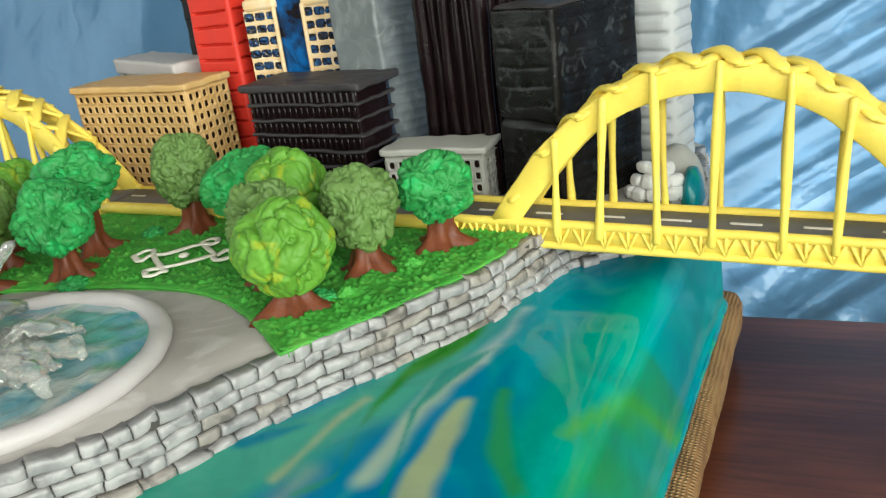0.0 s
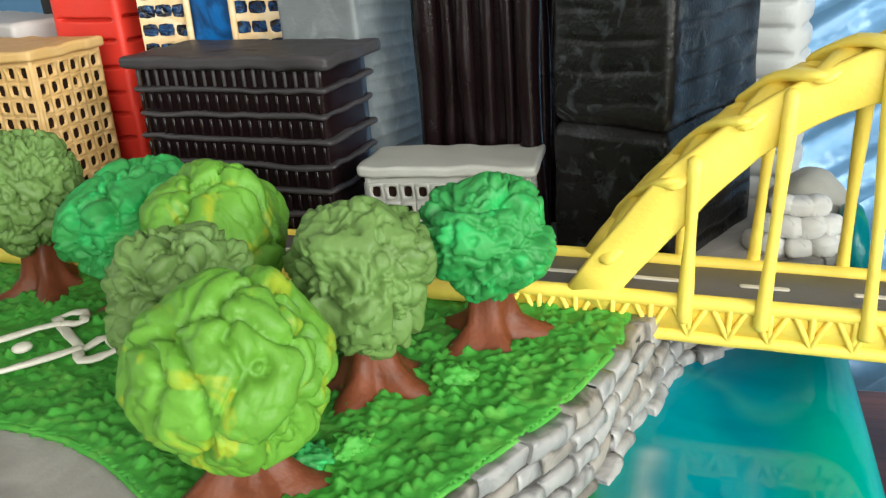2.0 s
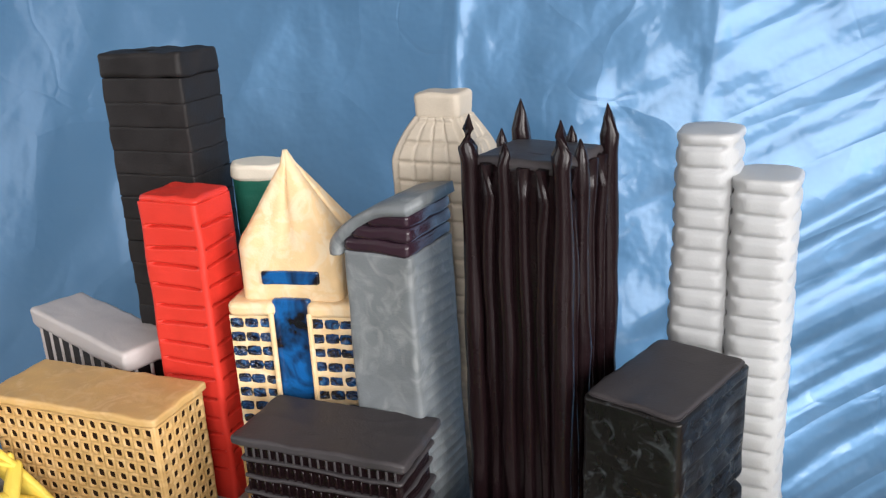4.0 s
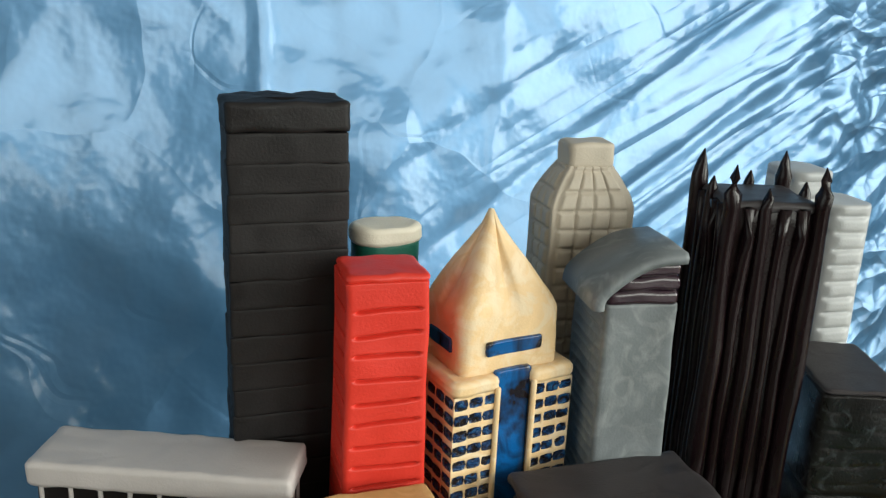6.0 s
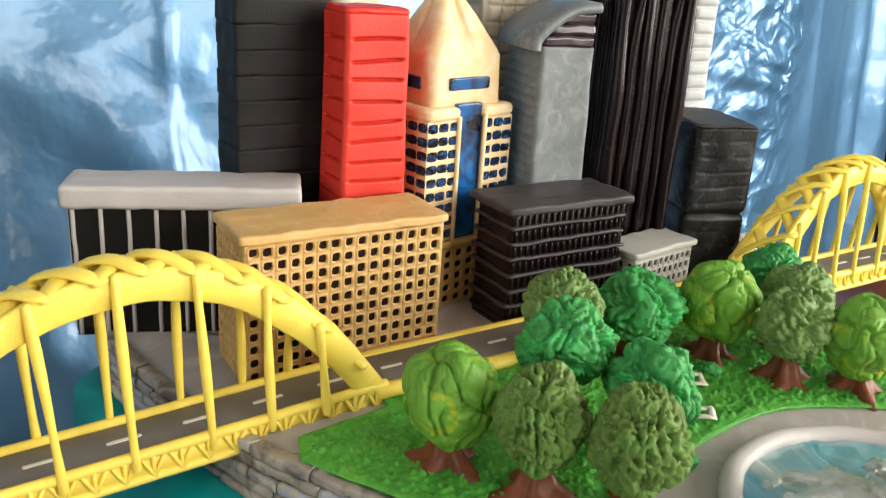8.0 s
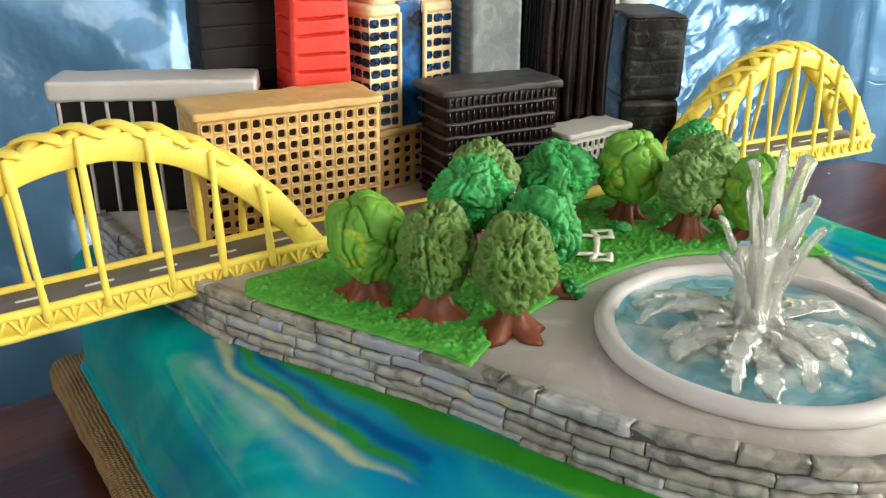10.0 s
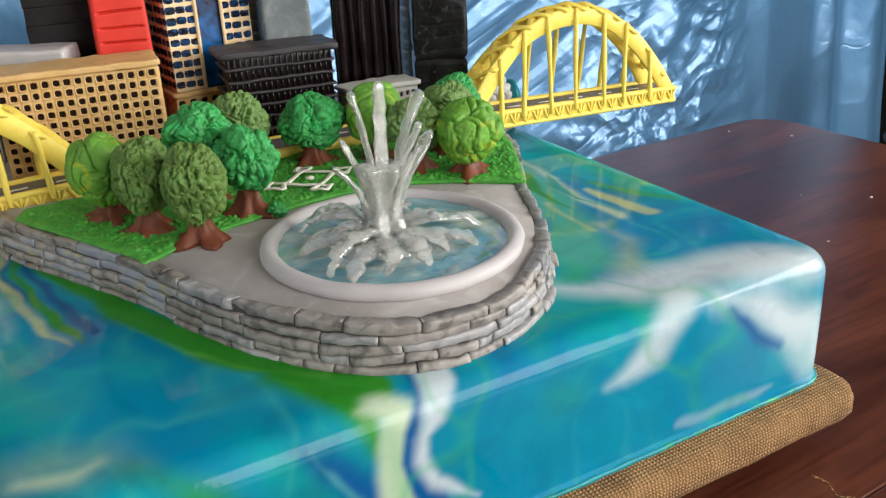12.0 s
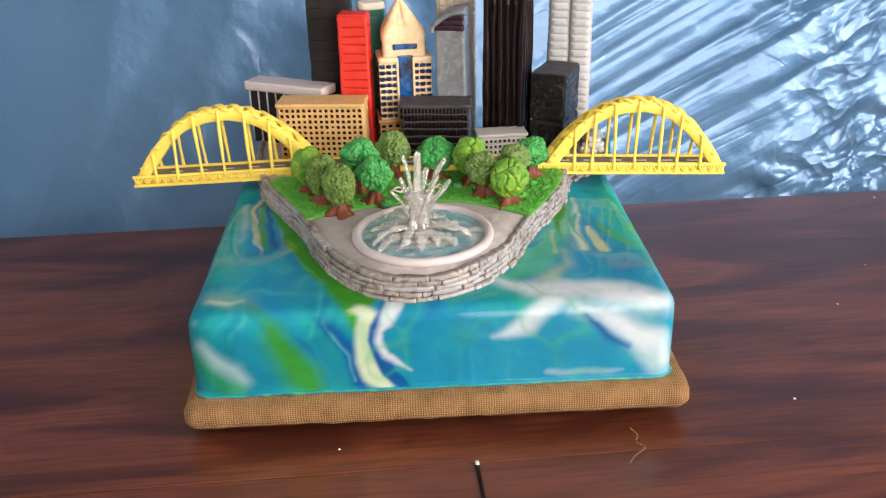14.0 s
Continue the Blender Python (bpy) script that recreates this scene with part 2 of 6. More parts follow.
def foil():
    """Blue plastic foil: a soft coloured body under a hard gloss; long slanting folds, crumples to the east, thin creases all over."""
    m, nt, b = nodes_of("blue_foil_sheet")
    L = nt.links
    tc = nt.nodes.new("ShaderNodeTexCoord")
    n = node(nt, "ShaderNodeTexNoise", Scale=3.0, Detail=3.0)
    L.new(tc.outputs["Object"], n.inputs["Vector"])
    col = ramp(nt, [(0.3, (0.062, 0.170, 0.32)), (0.7, (0.100, 0.220, 0.38))], n.outputs["Fac"])
    L.new(col, b.inputs["Base Color"])
    b.inputs["Metallic"].default_value = 0.42
    b.inputs["Roughness"].default_value = 0.42
    b.inputs["Specular IOR Level"].default_value = 0.4
    b.inputs["Coat Weight"].default_value = 0.40
    b.inputs["Coat IOR"].default_value = 1.60
    b.inputs["Coat Roughness"].default_value = 0.13

    def maths(op, a, c, d=None):
        q = nt.nodes.new("ShaderNodeMath")
        q.operation = op
        for k, v in enumerate((a, c, d)):
            if v is None:
                continue
            if isinstance(v, (int, float)):
                q.inputs[k].default_value = v
            else:
                L.new(v, q.inputs[k])
        return q.outputs[0]

    sep = nt.nodes.new("ShaderNodeSeparateXYZ")
    L.new(tc.outputs["Object"], sep.inputs[0])
    x = sep.outputs["X"]

    def stretch(lo, hi):
        r = nt.nodes.new("ShaderNodeMapRange")
        r.interpolation_type = "SMOOTHSTEP"
        r.inputs["From Min"].default_value, r.inputs["From Max"].default_value = lo, hi
        L.new(x, r.inputs["Value"])
        return r.outputs[0]

    # long folds climbing to the east
    mp = nt.nodes.new("ShaderNodeMapping")
    turn = nt.nodes.new("ShaderNodeMapping")
    turn.inputs["Rotation"].default_value = (0, radians(25), 0)
    L.new(tc.outputs["Object"], turn.inputs["Vector"])
    mp.inputs["Scale"].default_value = (1.2, 1.0, 18.0)
    L.new(turn.outputs[0], mp.inputs["Vector"])
    f = node(nt, "ShaderNodeTexNoise", Scale=1.0, Detail=3.0, Roughness=0.40, Distortion=0.25)
    L.new(mp.outputs[0], f.inputs["Vector"])
    ridge = maths("ABSOLUTE", maths("SUBTRACT", f.outputs["Fac"], 0.5), 0.0)
    folds = maths("MULTIPLY", ridge, maths("MULTIPLY", maths("MULTIPLY", stretch(0.10, 0.42), maths("SUBTRACT", 1.0, stretch(0.92, 1.04))), 0.013))
    # crumples
    warp = node(nt, "ShaderNodeTexNoise", Scale=9.0, Detail=2.0)
    L.new(tc.outputs["Object"], warp.inputs["Vector"])
    cr = []
    for sc, sq in ((19.0, 1.6), (52.0, 1.0)):
        m2 = nt.nodes.new("ShaderNodeMapping")
        m2.inputs["Scale"].default_value = (1.0, 1.0, sq)
        L.new(turn.outputs[0], m2.inputs["Vector"])
        add = nt.nodes.new("ShaderNodeVectorMath")
        add.operation = "MULTIPLY_ADD"
        L.new(warp.outputs["Color"], add.inputs[0])
        add.inputs[1].default_value = (0.09, 0.0, 0.09)
        L.new(m2.outputs[0], add.inputs[2])
        v = node(nt, "ShaderNodeTexVoronoi", Scale=sc)
        L.new(add.outputs[0], v.inputs["Vector"])
        cr.append(v.outputs["Distance"])
    zone = maths("MULTIPLY", stretch(0.50, 0.80), maths("SUBTRACT", 1.0, stretch(0.98, 1.06)))
    patch = node(nt, "ShaderNodeTexNoise", Scale=5.0, Detail=2.0)
    L.new(tc.outputs["Object"], patch.inputs["Vector"])
    pk = nt.nodes.new("ShaderNodeMapRange")
    pk.inputs["From Min"].default_value, pk.inputs["From Max"].default_value = 0.36, 0.60
    L.new(patch.outputs["Fac"], pk.inputs["Value"])
    zone = maths("MULTIPLY", zone, pk.outputs[0])
    both = maths("ADD", maths("MULTIPLY", cr[0], 0.016), maths("MULTIPLY", cr[1], 0.0042))
    crumpled = maths("MULTIPLY", both, zone)
    # thin creases and faint facets everywhere
    ln = node(nt, "ShaderNodeTexVoronoi", Scale=5.5)
    L.new(add.outputs[0], ln.inputs["Vector"])
    facets = maths("MULTIPLY", ln.outputs["Distance"], 0.0080)
    edge = node(nt, "ShaderNodeTexVoronoi", Scale=11.0)
    edge.feature = "DISTANCE_TO_EDGE"
    L.new(add.outputs[0], edge.inputs["Vector"])
    part_on = maths("MULTIPLY", maths("MAXIMUM", maths("SUBTRACT", warp.outputs["Fac"], 0.50), 0.0), 0.045)
    thin = maths("MULTIPLY", maths("MINIMUM", edge.outputs["Distance"], 0.035), part_on)
    wav = node(nt, "ShaderNodeTexNoise", Scale=26.0, Detail=3.0)
    L.new(tc.outputs["Object"], wav.inputs["Vector"])
    fine = maths("MULTIPLY", wav.outputs["Fac"], 0.0021)
    h = maths("ADD", maths("ADD", folds, crumpled), maths("ADD", maths("ADD", facets, thin), fine))
    bp = node(nt, "ShaderNodeBump", Strength=1.0, Distance=1.0)
    L.new(h, bp.inputs["Height"])
    L.new(bp.outputs[0], b.inputs["Normal"])
    L.new(bp.outputs[0], b.inputs["Coat Normal"])
    return m


def sugar_glass(name, tint, rough, trans):
    m, nt, b = nodes_of(name)
    b.inputs["Base Color"].default_value = (*tint, 1)
    b.inputs["Roughness"].default_value = rough
    b.inputs["IOR"].default_value = 1.24
    b.inputs["Coat Weight"].default_value = 1.0
    b.inputs["Coat Roughness"].default_value = 0.01
    b.inputs["Coat IOR"].default_value = 1.6
    b.inputs["Transmission Weight"].default_value = trans
    tc = nt.nodes.new("ShaderNodeTexCoord")
    n = node(nt, "ShaderNodeTexNoise", Scale=170.0, Detail=3.0)
    nt.links.new(tc.outputs["Object"], n.inputs["Vector"])
    bp = node(nt, "ShaderNodeBump", Strength=0.5, Distance=0.002)
    nt.links.new(n.outputs["Fac"], bp.inputs["Height"])
    nt.links.new(bp.outputs[0], b.inputs["Normal"])
    nt.links.new(bp.outputs[0], b.inputs["Coat Normal"])
    return m


def pool_gel():
    m, nt, b = nodes_of("pool_gel")
    tc = nt.nodes.new("ShaderNodeTexCoord")
    n = node(nt, "ShaderNodeTexNoise", Scale=38.0, Detail=4.0, Distortion=1.0)
    nt.links.new(tc.outputs["Object"], n.inputs["Vector"])
    col = ramp(nt, [(0.35, (0.10, 0.30, 0.38)), (0.50, (0.24, 0.40, 0.43)), (0.64, (0.52, 0.56, 0.52))], n.outputs["Fac"])
    nt.links.new(col, b.inputs["Base Color"])
    b.inputs["Roughness"].default_value = 0.10
    b.inputs["Coat Weight"].default_value = 1.0
    b.inputs["Coat Roughness"].default_value = 0.03
    bp = node(nt, "ShaderNodeBump", Strength=0.8, Distance=0.004)
    nt.links.new(n.outputs["Fac"], bp.inputs["Height"])
    nt.links.new(bp.outputs[0], b.inputs["Normal"])
    return m


WATER, WOOD, BURLAP, FOIL = marbled_water(), dark_wood(), burlap(), foil()
JET, GEL = sugar_glass("clear_sugar", (1.0, 0.99, 0.95), 0.0, 0.78), pool_gel()
PLASTER = clay("painted_plaster", (0.60, 0.58, 0.55), rough=0.8, grain=60, patch=3, spread=0.06)
FLOORMAT = clay("floor_boards", (0.34, 0.27, 0.20), rough=0.6, grain=40, patch=4)


# ---------------------------------------------------------------- mesh helpers
def finish(name, bm, mat, smooth=True):
    bmesh.ops.recalc_face_normals(bm, faces=bm.faces[:])
    me = bpy.data.meshes.new(name)
    bm.to_mesh(me)
    bm.free()
    me.materials.append(mat)
    if smooth:
        me.polygons.foreach_set("use_smooth", [True] * len(me.polygons))
    return me


def part(name, bm, mat, parent=None, label="", at=None, smooth=True):
    """One mesh object, under a thing or a part, in its parent's own coordinates."""
    me = bm if isinstance(bm, bpy.types.Mesh) else finish(name, bm, mat, smooth)
    ob = new(name, me)
    ob.parent = parent
    if at is not None:
        ob.matrix_basis = at
    if label:
        ob["label"] = label
    return ob


def thing(name, at, label, category, group="", kind=""):
    ob = new(name)
    ob.empty_display_size = 0.01
    ob.matrix_basis = at
    return tagged(ob, label, category, group, kind)


def loft(bm, rings, cap0=True, cap1=True, closed=True):
    vs = [[bm.verts.new(p) for p in ring] for ring in rings]
    n = len(vs[0])
    for a, b in zip(vs, vs[1:]):
        for i in range(n if closed else n - 1):
            j = (i + 1) % n
            bm.faces.new((a[i], a[j], b[j], b[i]))
    if cap0:
        bm.faces.new(vs[0][::-1])
    if cap1:
        bm.faces.new(vs[-1])
    return vs


def rrect(w, d, r, z, n=4, m=1, cx=0.0, cy=0.0):
    """Rounded rectangle, counter-clockwise from the front side's left end; returns (x, y, z, side, u)."""
    out = []
    r = min(r, w / 2 - 1e-5, d / 2 - 1e-5)
    sides = [((-w / 2 + r, -d / 2), (w / 2 - r, -d / 2), (w / 2 - r, -d / 2 + r), -90),
             ((w / 2, -d / 2 + r), (w / 2, d / 2 - r), (w / 2 - r, d / 2 - r), 0),
             ((w / 2 - r, d / 2), (-w / 2 + r, d / 2), (-w / 2 + r, d / 2 - r), 90),
             ((-w / 2, d / 2 - r), (-w / 2, -d / 2 + r), (-w / 2 + r, -d / 2 + r), 180)]
    for k, (a, b, c, ang) in enumerate(sides):
        for i in range(m + 1):
            u = i / m
            out.append((cx + a[0] + (b[0] - a[0]) * u, cy + a[1] + (b[1] - a[1]) * u, z, k, u))
        for i in range(1, n):
            t = radians(ang + 90 * i / n)
            out.append((cx + c[0] + r * math.cos(t), cy + c[1] + r * math.sin(t), z, k, -1))
    return out


NORMAL = [(0, -1), (1, 0), (0, 1), (-1, 0)]


def tower(bm, w, d, zs, r=0.002, m=10, n=3, push=None, size=None, dome=0.0012):
    """A stack of rounded-rectangle rings; push(side, u, z) moves a side in or out, size(z) gives scale x, y and shift x, y."""
    rings = []
    for z in zs:
        sx, sy, ox, oy = size(z) if size else (1, 1, 0, 0)
        ring = []
        for x, y, _, k, u in rrect(w * sx, d * sy, r, z, n, m):
            p = push(k, u, z) if push and u >= 0 else 0.0
            ring.append(Vector((x + ox + NORMAL[k][0] * p, y + oy + NORMAL[k][1] * p, z)))
        rings.append(ring)
    top = rings[-1]
    mid = sum(top, Vector()) / len(top)
    for k, (q, dz) in enumerate(((0.985, 0.45), (0.95, 0.8), (0.88, 1.0), (0.4, 1.15))):
        rings.append([mid + (p - mid) * q + Vector((0, 0, dome * dz)) for p in top])
    return loft(bm, rings)


def wobble(bm, amp, freq, seed=0.0):
    off = Vector((seed, seed * 1.7, -seed))
    for v in bm.verts:
        v.co += noise.noise_vector(v.co * freq + off) * amp
    return bm


def slab(w, d, z0, z1, r=0.002, edge=0.0012, m=8, n=3, amp=0.0004, seed=0.0):
    """A soft-edged plate."""
    bm = bmesh.new()
    rings = []
    for q, z in ((edge, z0), (edge * 0.3, z0 + edge * 0.3), (0, z0 + edge), (0, z0 + edge + 0.1 * (z1 - z0 - 2 * edge)), (0, (z0 + z1) / 2), (0, z1 - edge - 0.1 * (z1 - z0 - 2 * edge)), (0, z1 - edge), (edge * 0.3, z1 - edge * 0.3), (edge, z1)):
        rings.append([Vector(p[:3]) for p in rrect(w - 2 * q, d - 2 * q, r, z, n, m)])
    rings.append([Vector((p.x * 0.94, p.y * 0.94, z1)) for p in rings[-1]])
    rings.append([Vector((p.x * 0.5, p.y * 0.5, z1)) for p in rings[-1]])
    loft(bm, rings)
    return wobble(bm, amp, 120, seed)


def tube(bm, pts, rad, n=8, flat=1.0, up=None):
    """A round or flattened strip along points; rad: one radius or one for each point."""
    pts = [Vector(p) for p in pts]
    rings = []
    ref = Vector(up or (0, 0, 1))
    for i, p in enumerate(pts):
        a, b = pts[max(0, i - 1)], pts[min(len(pts) - 1, i + 1)]
        t = (b - a).normalized()
        s = t.cross(ref)
        if s.length < 0.05:
            s = t.cross(Vector((0, 1, 0.1)))
        s.normalize()
        q = s.cross(t)
        r = rad[i] if isinstance(rad, (list, tuple)) else rad
        rings.append([p + (s * math.cos(k) + q * math.sin(k) * flat) * r for k in (2 * math.pi * j / n for j in range(n))])
    a, b = rings[0], rings[-1]
    ca, cb = sum(a, Vector()) / n, sum(b, Vector()) / n
    ta, tb = (pts[0] - pts[1]).normalized(), (pts[-1] - pts[-2]).normalized()
    ra = rad[0] if isinstance(rad, (list, tuple)) else rad
    rb = rad[-1] if isinstance(rad, (list, tuple)) else rad
    rings = [[ca + (p - ca) * 0.5 + ta * ra * 0.5 for p in a], *rings, [cb + (p - cb) * 0.5 + tb * rb * 0.5 for p in b]]
    loft(bm, rings)
    return bm


def curve_points(ctrl, per=8, closed=False):
    """Catmull-Rom through control points."""
    c = [Vector(p) for p in ctrl]
    n = len(c)
    out = []
    for i in range(n if closed else n - 1):
        g = (lambda k: c[k % n]) if closed else (lambda k: c[max(0, min(n - 1, k))])
        p0, p1, p2, p3 = g(i - 1), g(i), g(i + 1), g(i + 2)
        for j in range(per):
            t = j / per
            out.append(0.5 * ((2 * p1) + (p2 - p0) * t + (2 * p0 - 5 * p1 + 4 * p2 - p3) * t * t + (3 * p1 - p0 - 3 * p2 + p3) * t ** 3))
    if not closed:
        out.append(c[-1])
    return out


def span(a, b, n):
    return [a + (b - a) * i / n for i in range(n + 1)]


def pitted_wall(bm, org, ux, w, h, cols, rows, fw, fh, depth, seed=0.0, rough=0.0003, bulge=0.0):
    """A wall with a grid of rounded holes; returns the hole centres. org: lower left corner, ux: its run, holes go inwards."""
    org, ux = Vector(org), Vector(ux).normalized()
    inn = Vector((0, 0, 1)).cross(ux)
    cw, ch = w / cols, h / rows
    grid = {}
    centres = []

    def vert(i, j):
        if (i, j) not in grid:
            p = org + ux * (cw * i / 2) + Vector((0, 0, ch * j / 2))
            if 0 < i < 2 * cols and 0 < j < 2 * rows:
                p += noise.noise_vector(p * 260 + Vector((seed, 0, 0))) * rough + inn * bulge
            grid[i, j] = bm.verts.new(p)
        return grid[i, j]

    for c in range(cols):
        for r in range(rows):
            outer = [vert(2 * c + a, 2 * r + b) for a, b in ((0, 0), (1, 0), (2, 0), (2, 1), (2, 2), (1, 2), (0, 2), (0, 1))]
            mid = org + ux * (cw * (c + 0.5)) + Vector((0, 0, ch * (r + 0.5)))
            mid += noise.noise_vector(mid * 300 + Vector((0, seed, 0))) * rough
            ww, hh = cw * fw * (1 + 0.12 * noise.noise(mid * 900)), ch * fh * (1 + 0.12 * noise.noise(mid * 700))
            ring, deep = [], []
            for a, b in ((-1, -1), (0, -1), (1, -1), (1, 0), (1, 1), (0, 1), (-1, 1), (-1, 0)):
                k = 0.84 if a and b else 1.0
                p = mid + ux * (a * k * ww / 2) + Vector((0, 0, b * k * hh / 2))
                p += noise.noise_vector(p * 500) * rough
                ring.append(bm.verts.new(p + inn * depth * 0.05))
                deep.append(bm.verts.new(mid + (p - mid) * 0.9 + inn * depth))
            cell = [bm.verts.new(mid + (v.co - inn * bulge - mid) * 0.84) for v in outer]
            for i in range(8):
                j = (i + 1) % 8
                bm.faces.new((outer[i], outer[j], cell[j], cell[i]))
                bm.faces.new((cell[i], cell[j], ring[j], ring[i]))
                bm.faces.new((ring[i], ring[j], deep[j], deep[i]))
            centres.append((mid + inn * depth * 0.92, ww, hh))
    return centres


def pane_mesh(name, mat):
    """A slightly domed little plate, 1 by 1, facing -y."""
    bm = bmesh.new()
    rings = []
    for q, y in ((1.06, 0.12), (0.98, -0.02), (0.7, -0.10), (0.3, -0.12)):
        rings.append([Vector((a * k * q / 2, y, b * k * q / 2)) for a, b, k in
                      ((-1, -1, .85), (0, -1, 1), (1, -1, .85), (1, 0, 1), (1, 1, .85), (0, 1, 1), (-1, 1, .85), (-1, 0, 1))])
    loft(bm, rings)
    return finish(name, bm, mat)


def place_panes(me, centres, ux, parent, name="window"):
    ang = math.atan2(ux[1], ux[0])
    for c, w, h in centres:
        part(name, me, None, parent, at=Matrix.LocRotScale(c, Euler((0, 0, ang)), (w, 0.001, h)))


# ---------------------------------------------------------------- the room
FLOOR_Z, TABLE_Z, TOP = -0.78, -0.020, 0.110


def block(x0, x1, y0, y1, z0, z1, bevel=0.0):
    bm = bmesh.new()
    bmesh.ops.create_cube(bm, size=1)
    for v in bm.verts:
        v.co = Vector(((x0 + x1) / 2 + v.co.x * (x1 - x0), (y0 + y1) / 2 + v.co.y * (y1 - y0), (z0 + z1) / 2 + v.co.z * (z1 - z0)))
    if bevel:
        bmesh.ops.bevel(bm, geom=bm.edges[:], offset=bevel, segments=2, affect="EDGES")
    return bm


def add_block(bm, *box):
    other = block(*box)
    me = bpy.data.meshes.new("tmp")
    other.to_mesh(me)
    other.free()
    bm.from_mesh(me)
    bpy.data.meshes.remove(me)


# near-black green puts the unlit room's darkness into the wall colour
DARKWALL = clay("unlit_room_green", (0.012, 0.016, 0.014), rough=0.7, grain=60, patch=3)
tagged(part("floor", block(-2.6, 2.15, -2.9, 1.6, FLOOR_Z - 0.1, FLOOR_Z), FLOORMAT, smooth=False), "plain pale wooden floor of the room", "floor", kind="structure")
tagged(part("ceiling", block(-2.6, 2.15, -2.9, 1.6, 2.15, 2.25), PLASTER, smooth=False), "plain painted ceiling", "ceiling", kind="structure")
tagged(part("wall_north", block(-2.6, 2.15, 1.6, 1.7, FLOOR_Z, 2.15), DARKWALL, smooth=False), "dark unlit wall behind the hanging sheet", "wall", kind="structure")


def walls_with_openings(name, label, mat, boxes):
    bm = bmesh.new()
    for box in boxes:
        add_block(bm, *box)
    tagged(part(name, bm, mat, smooth=False), label, "wall", kind="structure")


LO, HI = -0.02, 1.62
# near-black colour stands for the dark room; its window opening is invented
walls_with_openings("wall_east", "near-black side wall standing for the dark room, with an invented window opening", DARKWALL, (
    (2.15, 2.25, -2.9, -1.7, FLOOR_Z, 2.15), (2.15, 2.25, -0.5, 1.6, FLOOR_Z, 2.15), (2.15, 2.25, -1.7, -0.5, FLOOR_Z, 0.05), (2.15, 2.25, -1.7, -0.5, 1.40, 2.15)))
walls_with_openings("wall_south", "painted plaster wall with a wide window opening", PLASTER, (
    (-2.6, 0.1, -3.0, -2.9, FLOOR_Z, 2.15), (2.06, 2.15, -3.0, -2.9, FLOOR_Z, 2.15), (0.1, 2.06, -3.0, -2.9, FLOOR_Z, 0.06), (0.1, 2.06, -3.0, -2.9, 1.98, 2.15)))
# opening made up to go with the added west fill lamp
walls_with_openings("wall_west", "painted plaster wall with an added opening for the fill lamp", PLASTER, (
    (-2.7, -2.6, -2.9, -1.15, FLOOR_Z, 2.15), (-2.7, -2.6, 0.65, 1.6, FLOOR_Z, 2.15), (-2.7, -2.6, -1.15, 0.65, FLOOR_Z, LO), (-2.7, -2.6, -1.15, 0.65, HI, 2.15)))


# ---------------------------------------------------------------- table
def build_table():
    t = thing("dining_table", pose(0.700, 0.440, TABLE_Z, 0, 0, -0.8), "polished dark mahogany dining table with leaf joints", "table")
    ys = [(-1.50, -1.0003), (-0.9997, -0.5003), (-0.4997, 0.0)]
    for y0, y1 in ys:
        bm = bmesh.new()
        last = y1 == 0.0
        x0, x1 = -1.80, 0.024
        outline = []
        if last:
            rc = 0.045
            outline = [(x0, y0), (x1, y0)] + [(x1 - rc + rc * math.cos(radians(a)), y1 - rc + rc * math.sin(radians(a))) for a in range(0, 91, 10)] + [(x0, y1)]
        else:
            outline = [(x0, y0), (x1, y0), (x1, y1), (x0, y1)]
        mid = Vector((sum(p[0] for p in outline) / len(outline), sum(p[1] for p in outline) / len(outline), 0))
        rings = []
        for q, z in ((0.006, -0.03), (0.0, -0.024), (0.0, -0.0012), (0.0003, -0.0003), (0.0010, 0.0)):
            rings.append([Vector((p[0] + (q if p[0] < mid.x else -q), p[1] + (q if p[1] < mid.y else -q), z)) for p in outline])
        loft(bm, rings)
        part("table_leaf", bm, WOOD, t, smooth=False)
    bm = bmesh.new()
    for box in ((-1.6, -0.08, -0.10, -0.08, -0.12, -0.031), (-1.6, -0.08, -1.37, -1.35, -0.12, -0.031), (-0.10, -0.08, -1.35, -0.10, -0.12, -0.031), (-1.62, -1.60, -1.35, -0.10, -0.12, -0.031)):
        add_block(bm, *box)
    part("apron", bm, WOOD, t, smooth=False)
    for x in (-1.58, -0.12):
        for y in (-1.33, -0.12):
            bx = block(x - 0.035, x + 0.035, y - 0.035, y + 0.035, FLOOR_Z - TABLE_Z, -0.031, 0.006)
            part("leg", bx, WOOD, t, smooth=False)
    # little brass-and-dark latch at the leaf joint
    latch = block(-0.6665, -0.6635, -0.56, -0.502, 0.0002, 0.0012, 0.0003)
    part("latch", latch, INK, t, "dark metal leaf latch")
    part("latch_tip", block(-0.6665, -0.6635, -0.5040, -0.4990, 0.0004, 0.0022, 0.0004), WHITEPAINT, t)


build_table()


# ---------------------------------------------------------------- hanging foil sheet
def zigzag(t):
    return 2 * abs(t - math.floor(t + 0.5))


def ease(t):
    t = max(0.0, min(1.0, t))
    return t * t * (3 - 2 * t)


FOLDS = [(random.Random(k).uniform(0, math.pi), random.Random(k + 50).uniform(0.7, 1.5), random.Random(k + 90).random()) for k in range(9)]


PLEATS = ((0.165, -0.0040, 0.012), (0.092, -0.0060, 0.010), (0.018, -0.0050, 0.0085), (0.004, 0.0030, 0.004), (-0.026, -0.0060, 0.009), (-0.064, -0.0045, 0.008), (-0.098, -0.0055, 0.007), (-0.150, -0.0050, 0.009), (-0.215, -0.0045, 0.010))


